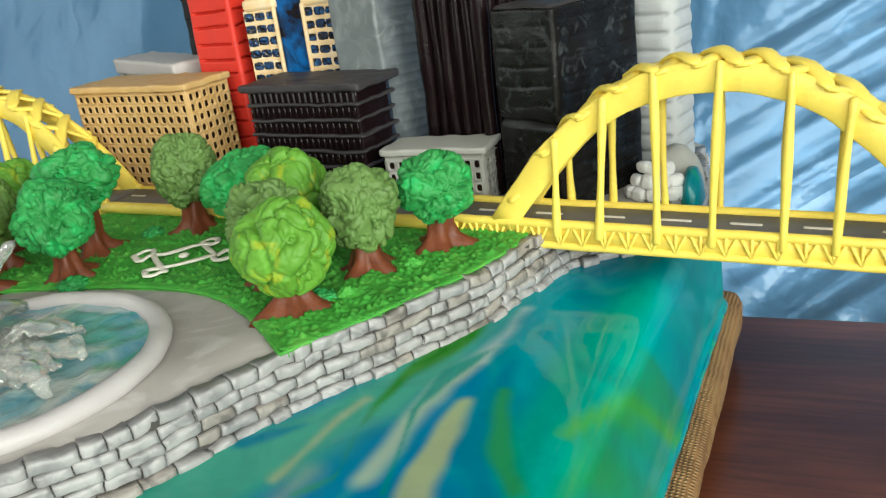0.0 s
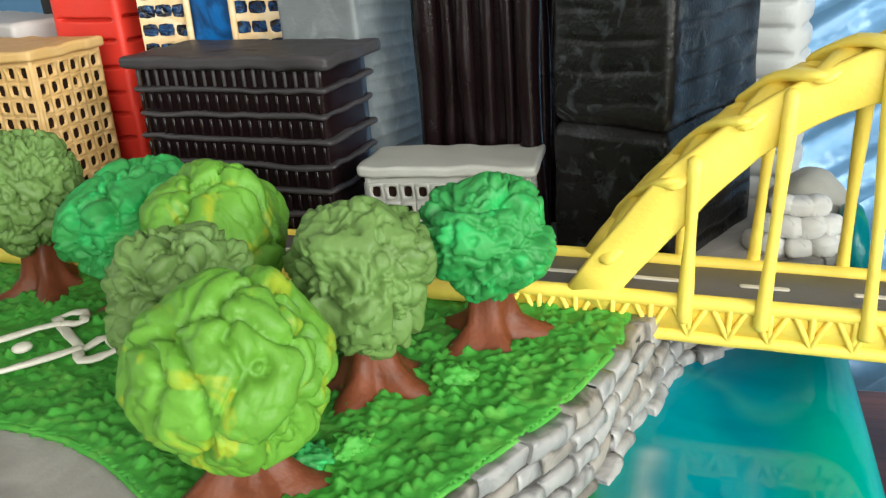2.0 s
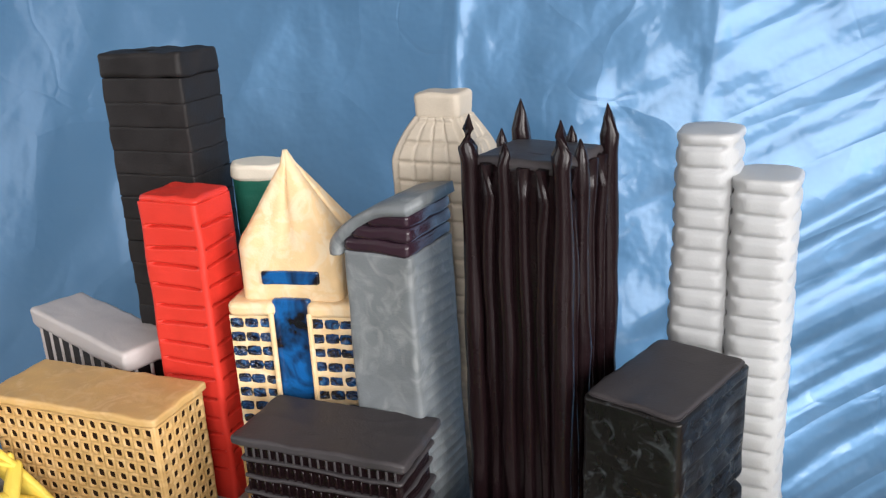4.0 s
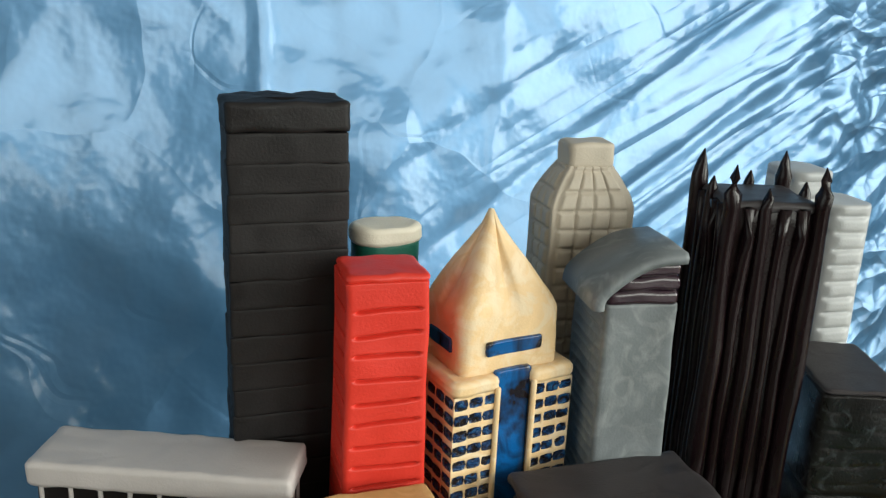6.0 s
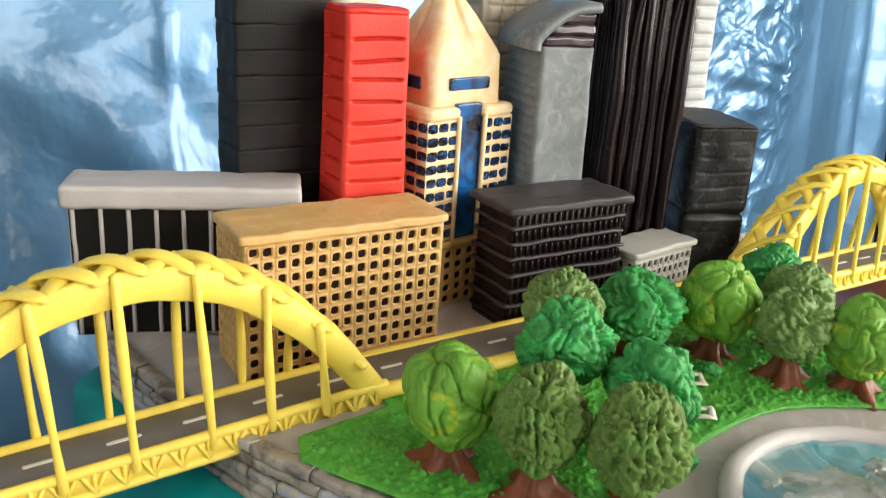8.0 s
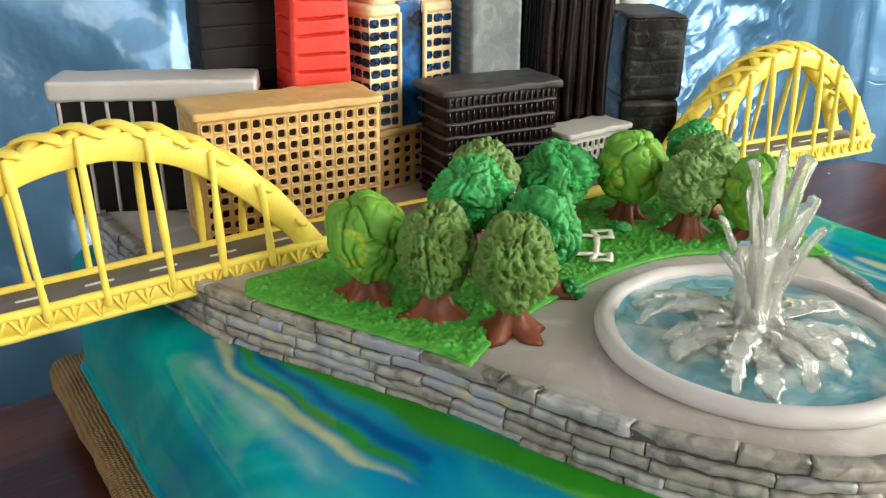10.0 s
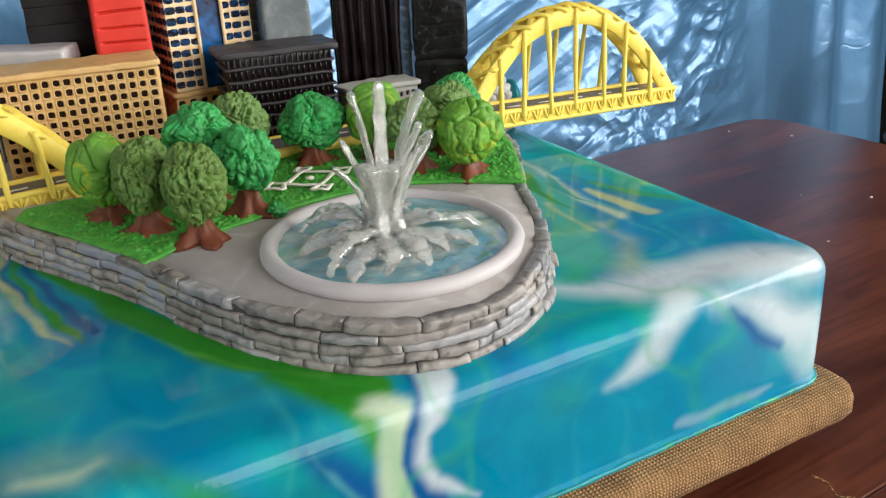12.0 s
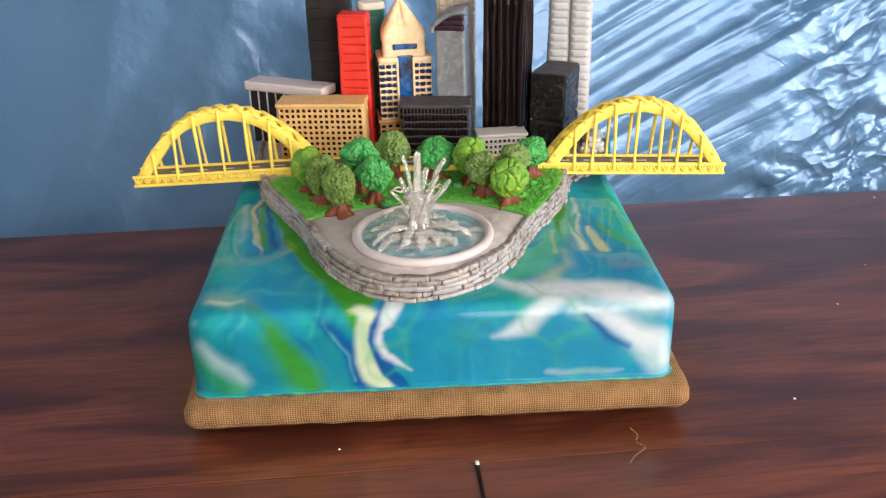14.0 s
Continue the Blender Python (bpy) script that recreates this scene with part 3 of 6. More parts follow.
def crumple(x, z, freq, slope, warp):
    """Flat facets between sharp creases."""
    out = 0.0
    for k, (ang, f, ph) in enumerate(FOLDS):
        q = freq * f
        wv = noise.noise(Vector((x * freq * 0.4, z * freq * 0.4, k * 3.7)))
        out += slope / q * zigzag((x * math.cos(ang) + z * math.sin(ang)) * q + ph + warp * wv)
    return out / 3


def sheet_depth(x, z):
    """Slack of the sheet: flat to the west, long slanting folds in the middle, crumpled to the east."""
    x = x / 1.07
    y = 0.014 * noise.noise(Vector((x * 1.6, z * 1.1, 3.0)))
    d = z * 0.906 - x * 0.423
    along = x * 0.906 + z * 0.423
    band = ease((x + 0.02) / 0.30) * ease((1.02 - x) / 0.2)
    wv = noise.noise(Vector((along * 1.6, d * 4, 7.0)))
    y += band * (0.008 * noise.noise(Vector((d * 6.0, along * 0.8, 7.0))) + 0.0015 * zigzag(d * 9 + 0.5 * wv))
    run = d - 0.10 * (along - 0.35) + 0.004 * wv
    for q, deep, wide in PLEATS:
        y += band * deep * (0.75 + 0.5 * noise.noise(Vector((along * 3.0, q * 40, 2.0)))) * math.exp(-abs((run - q) / wide) ** 1.4)
    west = ease((x + 0.55) / 0.35) * ease((0.36 - x) / 0.2)
    y += crumple(x, z, 5.0, 0.014 + 0.030 * west, 0.9) + west * max(0.0, 0.35 + 0.9 * noise.noise(Vector((x * 4, z * 4, 31.0)))) * crumple(x + 3, z, 11.0, 0.07, 1.1)
    patch = 0.45 + 0.9 * noise.noise(Vector((x * 5, z * 5, 21.0)))
    y += ease((x - 0.44) / 0.28) * ease((0.98 - x) / 0.12) * max(0.1, patch) * crumple(along * 0.8 + 5, d * 1.25, 14.0, 0.25, 1.3)
    y += 0.0022 * ease(1 - abs(x + 0.010 - 0.05 * z + 0.004 * noise.noise(Vector((0, z * 14, 0)))) / 0.010)
    y += 0.0014 * ease(1 - abs(x - 0.19 - 0.10 * (z - 0.2)) / 0.006) + 0.0018 * ease(1 - abs(x + 0.04 + 0.9 * (z - 0.36)) / 0.012) * ease((z - 0.30) / 0.05)
    y += -0.25 * min(0.30, max(0.0, x - 1.0)) + ease((x - 1.08) / 0.15) * 0.012 * math.sin(x * 42.0)
    return y


def build_sheet():
    bm = bmesh.new()
    xs = span(-1.5, -0.7, 30)[:-1] + span(-0.7, 1.56, 420)
    zs = span(-0.60, -0.28, 14)[:-1] + span(-0.28, 0.56, 168)[:-1] + span(0.56, 1.05, 20)
    grid = [[bm.verts.new((x, 0.72 + (0.09 + 0.11 * ease((0.42 - x) / 0.3)) * (z - 0.15) - 0.5 * max(0.0, 0.20 - z) ** 2 * ease((0.42 - x) / 0.3) * ease((z + 0.4) / 0.2) - sheet_depth(x, z), z)) for x in xs] for z in zs]
    for j in range(len(zs) - 1):
        for i in range(len(xs) - 1):
            bm.faces.new((grid[j][i], grid[j][i + 1], grid[j + 1][i + 1], grid[j + 1][i]))
    ob = part("backdrop_sheet", bm, FOIL)
    mod = ob.modifiers.new("thickness", "SOLIDIFY")
    mod.thickness, mod.offset = 0.0006, 1
    tagged(ob, "creased shiny blue plastic foil sheet hung behind the table", "backdrop sheet")
    rod = thing("curtain_rod", pose(0, 0.84, 1.06), "thin metal rod that carries the foil sheet", "rod")
    part("bar", tube(bmesh.new(), [(-1.7, 0, 0), (1.7, 0, 0)], 0.01), SLATE, rod)
    for x in (-1.65, 1.65):
        part("bracket", block(x - 0.01, x + 0.01, 0, 0.758, -0.01, 0.01), SLATE, rod)


build_sheet()

# ---------------------------------------------------------------- board and cake

def skew_west(bm, a, b):
    """The west side stands a little further out, more so towards the back."""
    for v in bm.verts:
        if v.co.x < 0:
            v.co.x -= (a + b * (v.co.y + 0.2) / 0.4) * (-v.co.x / 0.2)
    return bm


def skew_east(bm, a, b):
    for v in bm.verts:
        if v.co.x > 0:
            v.co.x += (a + b * (v.co.y + 0.2) / 0.4) * (v.co.x / 0.2)
    return bm


CAKE = pose(0.0160, 0.2062, 0, 0, 0, -3)
board = thing("cake_board", pose(0.0153, 0.2072, 0.004, 0, 0, -3), "square display board wrapped in coarse tan burlap", "board")
bm = bmesh.new()
rings = []
for q, z in ((0.010, -0.0125), (0.003, -0.0105), (0.0, -0.005), (0.0, 0.003), (0.002, 0.0085), (0.007, 0.011), (0.02, 0.012)):
    rings.append([Vector(p[:3]) for p in rrect(0.420 - 2 * q, 0.434 - 2 * q, 0.010, z, 5, 40)])
loft(bm, rings)
part("wrap", skew_east(skew_west(wobble(bm, 0.0010, 60, 3), 0.002, 0.009), 0.001, 0.004), BURLAP, board)
for x in (-0.17, 0.17):
    for y in (-0.17, 0.17):
        part("foot", block(x - 0.02, x + 0.02, y - 0.02, y + 0.02, TABLE_Z - 0.004, -0.0115, 0.002), INK, board)
bm = bmesh.new()
pts = [(0.155, -0.232, -0.016), (0.160, -0.238, -0.019), (0.157, -0.246, -0.020), (0.163, -0.252, -0.0205), (0.152, -0.262, -0.0205), (0.146, -0.270, -0.0205)]
part("loose_thread", tube(bm, curve_points(pts, 5), 0.0005, 5), BURLAP, board, "frayed burlap thread")


cake = thing("cake", CAKE, "square cake covered in glossy marbled blue and green icing", "cake")
W, D, LEVEL = 0.3950, 0.402, 0.0904


def cake_mesh():
    bm = bmesh.new()
    rings = []
    levels = [(0.0, 0.0155), (-0.0012, 0.0165), (-0.0012, 0.0185)]
    levels += [(0.0012 * ((z - 0.02) / 0.06) ** 2, z) for z in span(0.0205, 0.0795, 52)]
    levels += [(0.0018, 0.0820), (0.0030, 0.0848), (0.0048, 0.0872), (0.0075, 0.0889), (0.0105, 0.0898), (0.0140, 0.0902)]
    levels += [(q, LEVEL) for q in span(0.0165, 0.125, 92)]
    for q, z in levels:
        rings.append([Vector(p[:3]) for p in rrect(W - 2 * q, D - 2 * q, max(0.003, 0.015 - q * 0.3), z, 6, 330)])
    loft(bm, rings)
    return finish("icing", skew_east(skew_west(wobble(bm, 0.0012, 16, 9), 0.006, 0.003), -0.001, 0.010), WATER)


class Swirl:
    """Colours kneaded into the icing, and front-face shade put into them: soft-edged strokes over a teal and blue
    ground.
    """

    def __init__(self, me):
        n = len(me.vertices)
        co = np.empty(n * 3)
        me.vertices.foreach_get("co", co)
        co = co.reshape(-1, 3)
        u, v = co[:, 0].copy(), co[:, 1] + np.minimum(0, co[:, 2] - LEVEL)
        wob = np.array([(noise.noise(Vector((a * 17, b * 17, 1.0))), noise.noise(Vector((a * 17, b * 17, 8.0))), noise.noise(Vector((a * 70, b * 70, 4.0))),
                         noise.noise(Vector((a * 9 + 3, b * 6, 2.0))), noise.noise(Vector((a * 44 + b * 14, b * 10, 6.0))),
                         noise.noise(Vector((a * 42, b * 42, 11.0))), noise.noise(Vector((a * 42, b * 42, 15.0)))) for a, b in zip(u, v)])
        self.u, self.v = u + 0.0035 * wob[:, 0] + 0.0028 * wob[:, 5] + 0.0008 * wob[:, 2], v + 0.0035 * wob[:, 1] + 0.0028 * wob[:, 6]
        self.frill, self.streak = wob[:, 2], wob[:, 4]
        mix = np.clip(0.55 + 1.3 * wob[:, 3] + 0.5 * wob[:, 4], 0, 1)[:, None]
        self.rgb = np.array((0.0, 0.29, 0.31)) * mix + np.array((0.0, 0.20, 0.40)) * (1 - mix)
        self.fold = np.array([noise.noise(Vector((a * 13 + 5, b * 8, 3.0))) + 0.35 * noise.noise(Vector((a * 30, b * 24, 9.0))) for a, b in zip(self.u, self.v)])

    def veins(self, colour, level, width, alpha):
        """Thin drawn-out wisps where two kneaded colours meet."""
        a = alpha * np.clip(1 - np.abs(self.fold - level) / width, 0, 1)[:, None] ** 1.5
        self.rgb = self.rgb * (1 - a) + np.array(colour) * a

    def stroke(self, colour, alpha, edge, *pts):
        """A streak of colour through (x, y, half width); edge: how far its rim blends."""
        best = np.full(len(self.u), 9.0)
        for (ax, ay, aw), (bx, by, bw) in zip(pts, pts[1:]):
            dx, dy = bx - ax, by - ay
            t = np.clip(((self.u - ax) * dx + (self.v - ay) * dy) / (dx * dx + dy * dy), 0, 1)
            best = np.minimum(best, np.hypot(self.u - ax - t * dx, self.v - ay - t * dy) - aw - (bw - aw) * t)
        k = np.clip(0.5 - (best + 0.0026 * self.streak + 0.0010 * self.frill + (0.0008 + edge * 0.8) * self.fold) / (2 * edge), 0, 1)
        a = (alpha * k * k * (3 - 2 * k))[:, None]
        self.rgb = self.rgb * (1 - a) + np.array(colour) * a

    def put(self, me):
        att = me.color_attributes.new("swirl", "FLOAT_COLOR", "POINT")
        att.data.foreach_set("color", np.c_[self.rgb, np.ones(len(self.rgb))].ravel())


icing = cake_mesh()
sw = Swirl(icing)
TEAL, AZURE, DEEP, LEAF, PALEG, MILK, SAND = (0.0, 0.29, 0.28), (0.0, 0.215, 0.34), (0.0, 0.085, 0.26), (0.025, 0.24, 0.015), (0.46, 0.56, 0.40), (0.55, 0.61, 0.63), (0.38, 0.45, 0.26)
# ground tints
sw.stroke(TEAL, 0.9, 0.020, (-0.200, 0.17, 0.016), (-0.195, -0.10, 0.016), (-0.190, -0.29, 0.020))
sw.stroke(AZURE, 0.95, 0.018, (-0.150, -0.090, 0.012), (-0.122, -0.144, 0.018), (-0.096, -0.185, 0.016))
sw.stroke(AZURE, 1.0, 0.016, (-0.030, -0.205, 0.012), (0.022, -0.235, 0.026), (0.100, -0.230, 0.022), (0.140, -0.255, 0.016))
sw.stroke((0.0, 0.22, 0.40), 0.8, 0.012, (-0.030, -0.268, 0.008), (0.060, -0.270, 0.010), (0.170, -0.268, 0.008))
sw.stroke(TEAL, 0.8, 0.014, (0.196, 0.17, 0.010), (0.190, 0.02, 0.014), (0.170, -0.006, 0.008))
sw.stroke((0.0, 0.24, 0.36), 0.9, 0.014, (0.176, 0.16, 0.012), (0.168, 0.08, 0.018), (0.164, 0.02, 0.012))
sw.stroke((0.01, 0.13, 0.10), 0.7, 0.020, (-0.19, 0.19, 0.03), (-0.17, 0.12, 0.02))
sw.veins((0.02, 0.36, 0.34), 0.10, 0.09, 0.45)
sw.veins((0.0, 0.12, 0.36), -0.16, 0.09, 0.45)
sw.veins((0.06, 0.42, 0.34), 0.32, 0.07, 0.35)
# deeper teal and blue over the front face paint in its weaker light
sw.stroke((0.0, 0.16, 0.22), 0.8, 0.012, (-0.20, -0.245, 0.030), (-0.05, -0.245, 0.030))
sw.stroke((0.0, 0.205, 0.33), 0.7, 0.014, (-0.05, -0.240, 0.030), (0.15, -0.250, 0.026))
# west arm: green and sand drawn out along the wall
sw.stroke(LEAF, 1.0, 0.0030, (-0.163, 0.055, 0.002), (-0.155, 0.020, 0.0035), (-0.146, -0.012, 0.0055), (-0.130, -0.060, 0.0085), (-0.103, -0.122, 0.0105), (-0.078, -0.158, 0.0100), (-0.062, -0.180, 0.011))
sw.stroke((0.12, 0.42, 0.05), 0.7, 0.0018, (-0.130, -0.078, 0.0006), (-0.115, -0.115, 0.0014), (-0.091, -0.150, 0.0014), (-0.074, -0.166, 0.001))
sw.stroke(DEEP, 0.95, 0.0022, (-0.159, 0.050, 0.001), (-0.161, 0.020, 0.0016), (-0.158, -0.010, 0.0024), (-0.152, -0.045, 0.0030), (-0.143, -0.075, 0.002))
sw.stroke(LEAF, 0.95, 0.0020, (-0.164, 0.050, 0.001), (-0.167, 0.015, 0.0014), (-0.165, -0.020, 0.0024), (-0.158, -0.052, 0.0026), (-0.146, -0.095, -0.0030))
sw.stroke(DEEP, 0.8, 0.0020, (-0.170, 0.045, 0.001), (-0.172, 0.010, 0.0014), (-0.169, -0.020, 0.001))
sw.stroke(SAND, 0.95, 0.0020, (-0.172, 0.046, 0.001), (-0.176, 0.010, 0.0018), (-0.172, -0.025, 0.0022), (-0.163, -0.062, 0.0024), (-0.150, -0.092, -0.0030))
sw.stroke(MILK, 0.35, 0.0060, (-0.186, 0.030, 0.002), (-0.183, -0.020, 0.004), (-0.178, -0.060, 0.002))
# front face, west half
sw.stroke((0.0, 0.16, 0.20), 0.85, 0.0187, (-0.190, -0.205, 0.0047), (-0.184, -0.229, 0.0122), (-0.175, -0.256, 0.0153))
sw.stroke((0.0, 0.20, 0.30), 0.8, 0.0175, (-0.158, -0.224, 0.0050), (-0.147, -0.245, 0.0077), (-0.141, -0.265, 0.0080))
sw.stroke(SAND, 0.42, 0.0148, (-0.187, -0.164, 0.0034), (-0.173, -0.165, 0.0081), (-0.159, -0.175, 0.0093), (-0.148, -0.186, 0.0032))
sw.stroke(PALEG, 1.0, 0.0062, (-0.187, -0.172, 0.0013), (-0.170, -0.178, 0.0030), (-0.161, -0.176, 0.0033))
sw.stroke((0.05, 0.33, 0.20), 0.5, 0.0150, (-0.178, -0.068, 0.0043), (-0.181, -0.104, 0.0071), (-0.170, -0.132, 0.0052))
sw.stroke((0.01, 0.20, 0.06), 0.8, 0.0110, (-0.196, -0.235, 0.0029), (-0.187, -0.256, 0.0066), (-0.175, -0.270, 0.0057))
sw.stroke(MILK, 0.45, 0.0093, (-0.192, -0.224, 0.0007), (-0.181, -0.239, 0.0030), (-0.169, -0.250, 0.0038), (-0.163, -0.262, 0.0010))
sw.stroke(AZURE, 1.0, 0.0091, (-0.125, -0.194, 0.0032), (-0.116, -0.213, 0.0071), (-0.104, -0.237, 0.0090), (-0.094, -0.255, 0.0082))
sw.stroke(DEEP, 1.0, 0.0053, (-0.118, -0.216, 0.0010), (-0.108, -0.227, 0.0036), (-0.098, -0.242, 0.0021))
sw.stroke(DEEP, 1.0, 0.0061, (-0.100, -0.203, 0.0020), (-0.089, -0.215, 0.0052), (-0.076, -0.230, 0.0064), (-0.068, -0.246, 0.0083), (-0.064, -0.266, 0.0085))
sw.stroke(LEAF, 0.9, 0.0111, (-0.151, -0.187, 0.0039), (-0.139, -0.202, 0.0081), (-0.134, -0.216, 0.0127), (-0.126, -0.235, 0.0163), (-0.112, -0.257, 0.0186), (-0.104, -0.272, 0.0108))
sw.stroke((0.10, 0.38, 0.36), 0.6, 0.0020, (-0.093, -0.207, 0.0005), (-0.085, -0.225, 0.0011), (-0.073, -0.242, 0.0008), (-0.070, -0.266, 0.0006))
sw.stroke(LEAF, 1.0, 0.0056, (-0.090, -0.156, 0.0075), (-0.077, -0.177, 0.0086), (-0.071, -0.200, 0.0064), (-0.067, -0.214, 0.0024))
sw.stroke(PALEG, 1.0, 0.0047, (-0.071, -0.196, 0.0020), (-0.062, -0.194, 0.0066), (-0.055, -0.201, 0.0063), (-0.059, -0.215, 0.0059), (-0.061, -0.229, 0.0054), (-0.059, -0.247, 0.0064), (-0.055, -0.262, 0.0074), (-0.046, -0.272, 0.0029))
sw.stroke((0.22, 0.42, 0.24), 0.6, 0.0065, (-0.061, -0.208, 0.0016), (-0.059, -0.224, 0.0027), (-0.057, -0.243, 0.0022))
sw.stroke(DEEP, 1.0, 0.0020, (-0.044, -0.179, 0.0010), (-0.046, -0.199, 0.0012), (-0.052, -0.213, 0.0013), (-0.053, -0.226, 0.0022), (-0.049, -0.241, 0.0033), (-0.042, -0.257, 0.0046), (-0.027, -0.273, 0.0041))
sw.stroke(MILK, 0.9, 0.0032, (-0.035, -0.183, 0.0069), (-0.040, -0.200, 0.0050), (-0.043, -0.209, 0.0038), (-0.048, -0.217, 0.0011), (-0.049, -0.228, 0.0008), (-0.044, -0.241, 0.0008), (-0.034, -0.248, 0.0011), (-0.023, -0.255, 0.0003))
# front face and corner, east half
sw.stroke(TEAL, 0.6, 0.0221, (0.042, -0.180, 0.0084), (0.061, -0.192, 0.0099), (0.065, -0.206, 0.0045))
sw.stroke((0.02, 0.24, 0.16), 0.6, 0.0127, (0.015, -0.225, 0.0040), (0.027, -0.229, 0.0064))
sw.stroke(MILK, 0.95, 0.0127, (0.055, -0.153, 0.0012), (0.067, -0.165, 0.0042), (0.082, -0.172, 0.0111), (0.100, -0.173, 0.0142), (0.123, -0.178, 0.0142), (0.152, -0.188, 0.0155), (0.178, -0.198, 0.0149))
sw.stroke(MILK, 0.8, 0.0065, (0.097, -0.187, 0.0074), (0.082, -0.203, 0.0064), (0.070, -0.218, 0.0050), (0.055, -0.226, 0.0027), (0.045, -0.229, 0.0005))
sw.stroke(MILK, 0.85, 0.0092, (0.115, -0.201, 0.0024), (0.134, -0.212, 0.0072), (0.156, -0.226, 0.0108), (0.174, -0.239, 0.0153), (0.184, -0.256, 0.0120))
sw.stroke(DEEP, 1.0, 0.0039, (0.120, -0.210, 0.0007), (0.125, -0.219, 0.0026), (0.138, -0.232, 0.0034), (0.156, -0.243, 0.0025))
sw.stroke((0.05, 0.33, 0.36), 0.55, 0.0133, (0.160, -0.248, 0.0031), (0.176, -0.254, 0.0063), (0.184, -0.264, 0.0042))
sw.stroke(MILK, 0.28, 0.0025, (0.088, -0.265, 0.0007), (0.113, -0.265, 0.0018), (0.152, -0.267, 0.0007))
sw.stroke((0.0, 0.26, 0.42), 0.6, 0.0035, (0.019, -0.237, 0.0007), (0.045, -0.236, 0.0018), (0.071, -0.247, 0.0009))
# east arm
sw.stroke((0.02, 0.33, 0.20), 1.0, 0.0084, (0.087, -0.104, 0.0082), (0.082, -0.136, 0.0115), (0.067, -0.146, 0.0049))
sw.stroke((0.06, 0.36, 0.27), 1.0, 0.0080, (0.138, 0.011, 0.006), (0.123, -0.051, 0.015), (0.105, -0.091, 0.019), (0.090, -0.128, 0.016))
sw.stroke(SAND, 0.7, 0.0080, (0.118, -0.100, 0.005), (0.116, -0.130, 0.008), (0.098, -0.153, 0.007))
sw.stroke((0.0, 0.32, 0.42), 1.0, 0.0066, (0.152, 0.052, 0.0075), (0.162, -0.001, 0.0108), (0.165, -0.039, 0.0059))
sw.stroke((0.0, 0.35, 0.29), 1.0, 0.0075, (0.192, 0.051, 0.0069), (0.188, -0.019, 0.0137), (0.186, -0.069, 0.0137), (0.187, -0.095, 0.0110))
sw.stroke(SAND, 0.95, 0.0027, (0.116, -0.059, 0.0025), (0.113, -0.074, 0.0026), (0.112, -0.092, 0.0028), (0.109, -0.108, 0.0033))
sw.stroke(PALEG, 0.8, 0.0035, (0.148, -0.013, 0.0017), (0.140, -0.044, 0.0033), (0.137, -0.074, 0.0049), (0.137, -0.098, 0.0060))
sw.stroke(SAND, 1.0, 0.0025, (0.153, -0.055, 0.0023), (0.154, -0.073, 0.0044), (0.155, -0.091, 0.0058), (0.157, -0.103, 0.0056))
sw.stroke(MILK, 0.6, 0.0031, (0.147, 0.020, 0.0028), (0.147, 0.002, 0.0027), (0.146, -0.026, 0.0021))
sw.stroke(LEAF, 1.0, 0.0021, (0.139, 0.019, 0.0024), (0.133, -0.006, 0.0050), (0.127, -0.024, 0.0044), (0.123, -0.041, 0.0030), (0.121, -0.060, 0.0018), (0.123, -0.080, 0.0015), (0.127, -0.101, 0.0011))
sw.stroke((0.04, 0.30, 0.10), 0.8, 0.0018, (0.127, -0.098, 0.0014), (0.124, -0.106, 0.0025), (0.120, -0.112, 0.0024))
sw.stroke((0.0, 0.27, 0.23), 0.9, 0.0014, (0.148, -0.014, 0.0013), (0.139, -0.037, 0.0019), (0.137, -0.061, 0.0016), (0.141, -0.083, 0.0011), (0.148, -0.104, 0.0012))
sw.stroke(AZURE, 1.0, 0.0029, (0.157, -0.024, 0.0017), (0.159, -0.052, 0.0038), (0.165, -0.077, 0.0046), (0.175, -0.098, 0.0042))
sw.stroke((0.03, 0.30, 0.09), 0.9, 0.0025, (0.161, -0.044, 0.0016), (0.171, -0.073, 0.0035), (0.181, -0.094, 0.0035))
sw.stroke((0.07, 0.40, 0.10), 0.95, 0.0022, (0.208, 0.007, 0.0014), (0.202, -0.029, 0.0033), (0.195, -0.048, 0.0036), (0.189, -0.064, 0.0014))
sw.stroke(AZURE, 0.9, 0.0024, (0.091, -0.093, 0.0036), (0.097, -0.087, 0.0036), (0.103, -0.080, 0.0016))
sw.stroke(AZURE, 0.85, 0.0058, (0.128, -0.125, 0.0034), (0.138, -0.144, 0.0032), (0.161, -0.157, 0.0026), (0.177, -0.174, 0.0022))
sw.stroke((0.0, 0.16, 0.36), 0.55, 0.0050, (0.165, -0.100, 0.0011), (0.182, -0.108, 0.0025), (0.186, -0.125, 0.0010))
sw.stroke(LEAF, 0.75, 0.0050, (0.200, -0.004, 0.003), (0.197, -0.080, 0.004), (0.193, -0.139, 0.004))
sw.stroke(LEAF, 0.85, 0.0022, (0.212, 0.06, 0.001), (0.208, -0.02, 0.003), (0.206, -0.09, 0.002))
sw.veins((0.04, 0.36, 0.14), -0.28, 0.05, 0.35)
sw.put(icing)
part("icing", icing, None, cake)
ring = [Vector((p[0], p[1], 0.0172 + 0.0007 * noise.noise(Vector((p[0] * 60, p[1] * 60, 2.0))))) for p in rrect(W + 0.0014, D + 0.0014, 0.015, 0, 6, 60)]
hem = tube(bmesh.new(), ring + ring[:1], [0.0015 + 0.0006 * noise.noise(p * 90) for p in ring + ring[:1]], 8)
part("hem", skew_east(skew_west(hem, 0.006, 0.003), -0.001, 0.010), HEM, cake, "thin uneven teal bead where the icing meets the board")

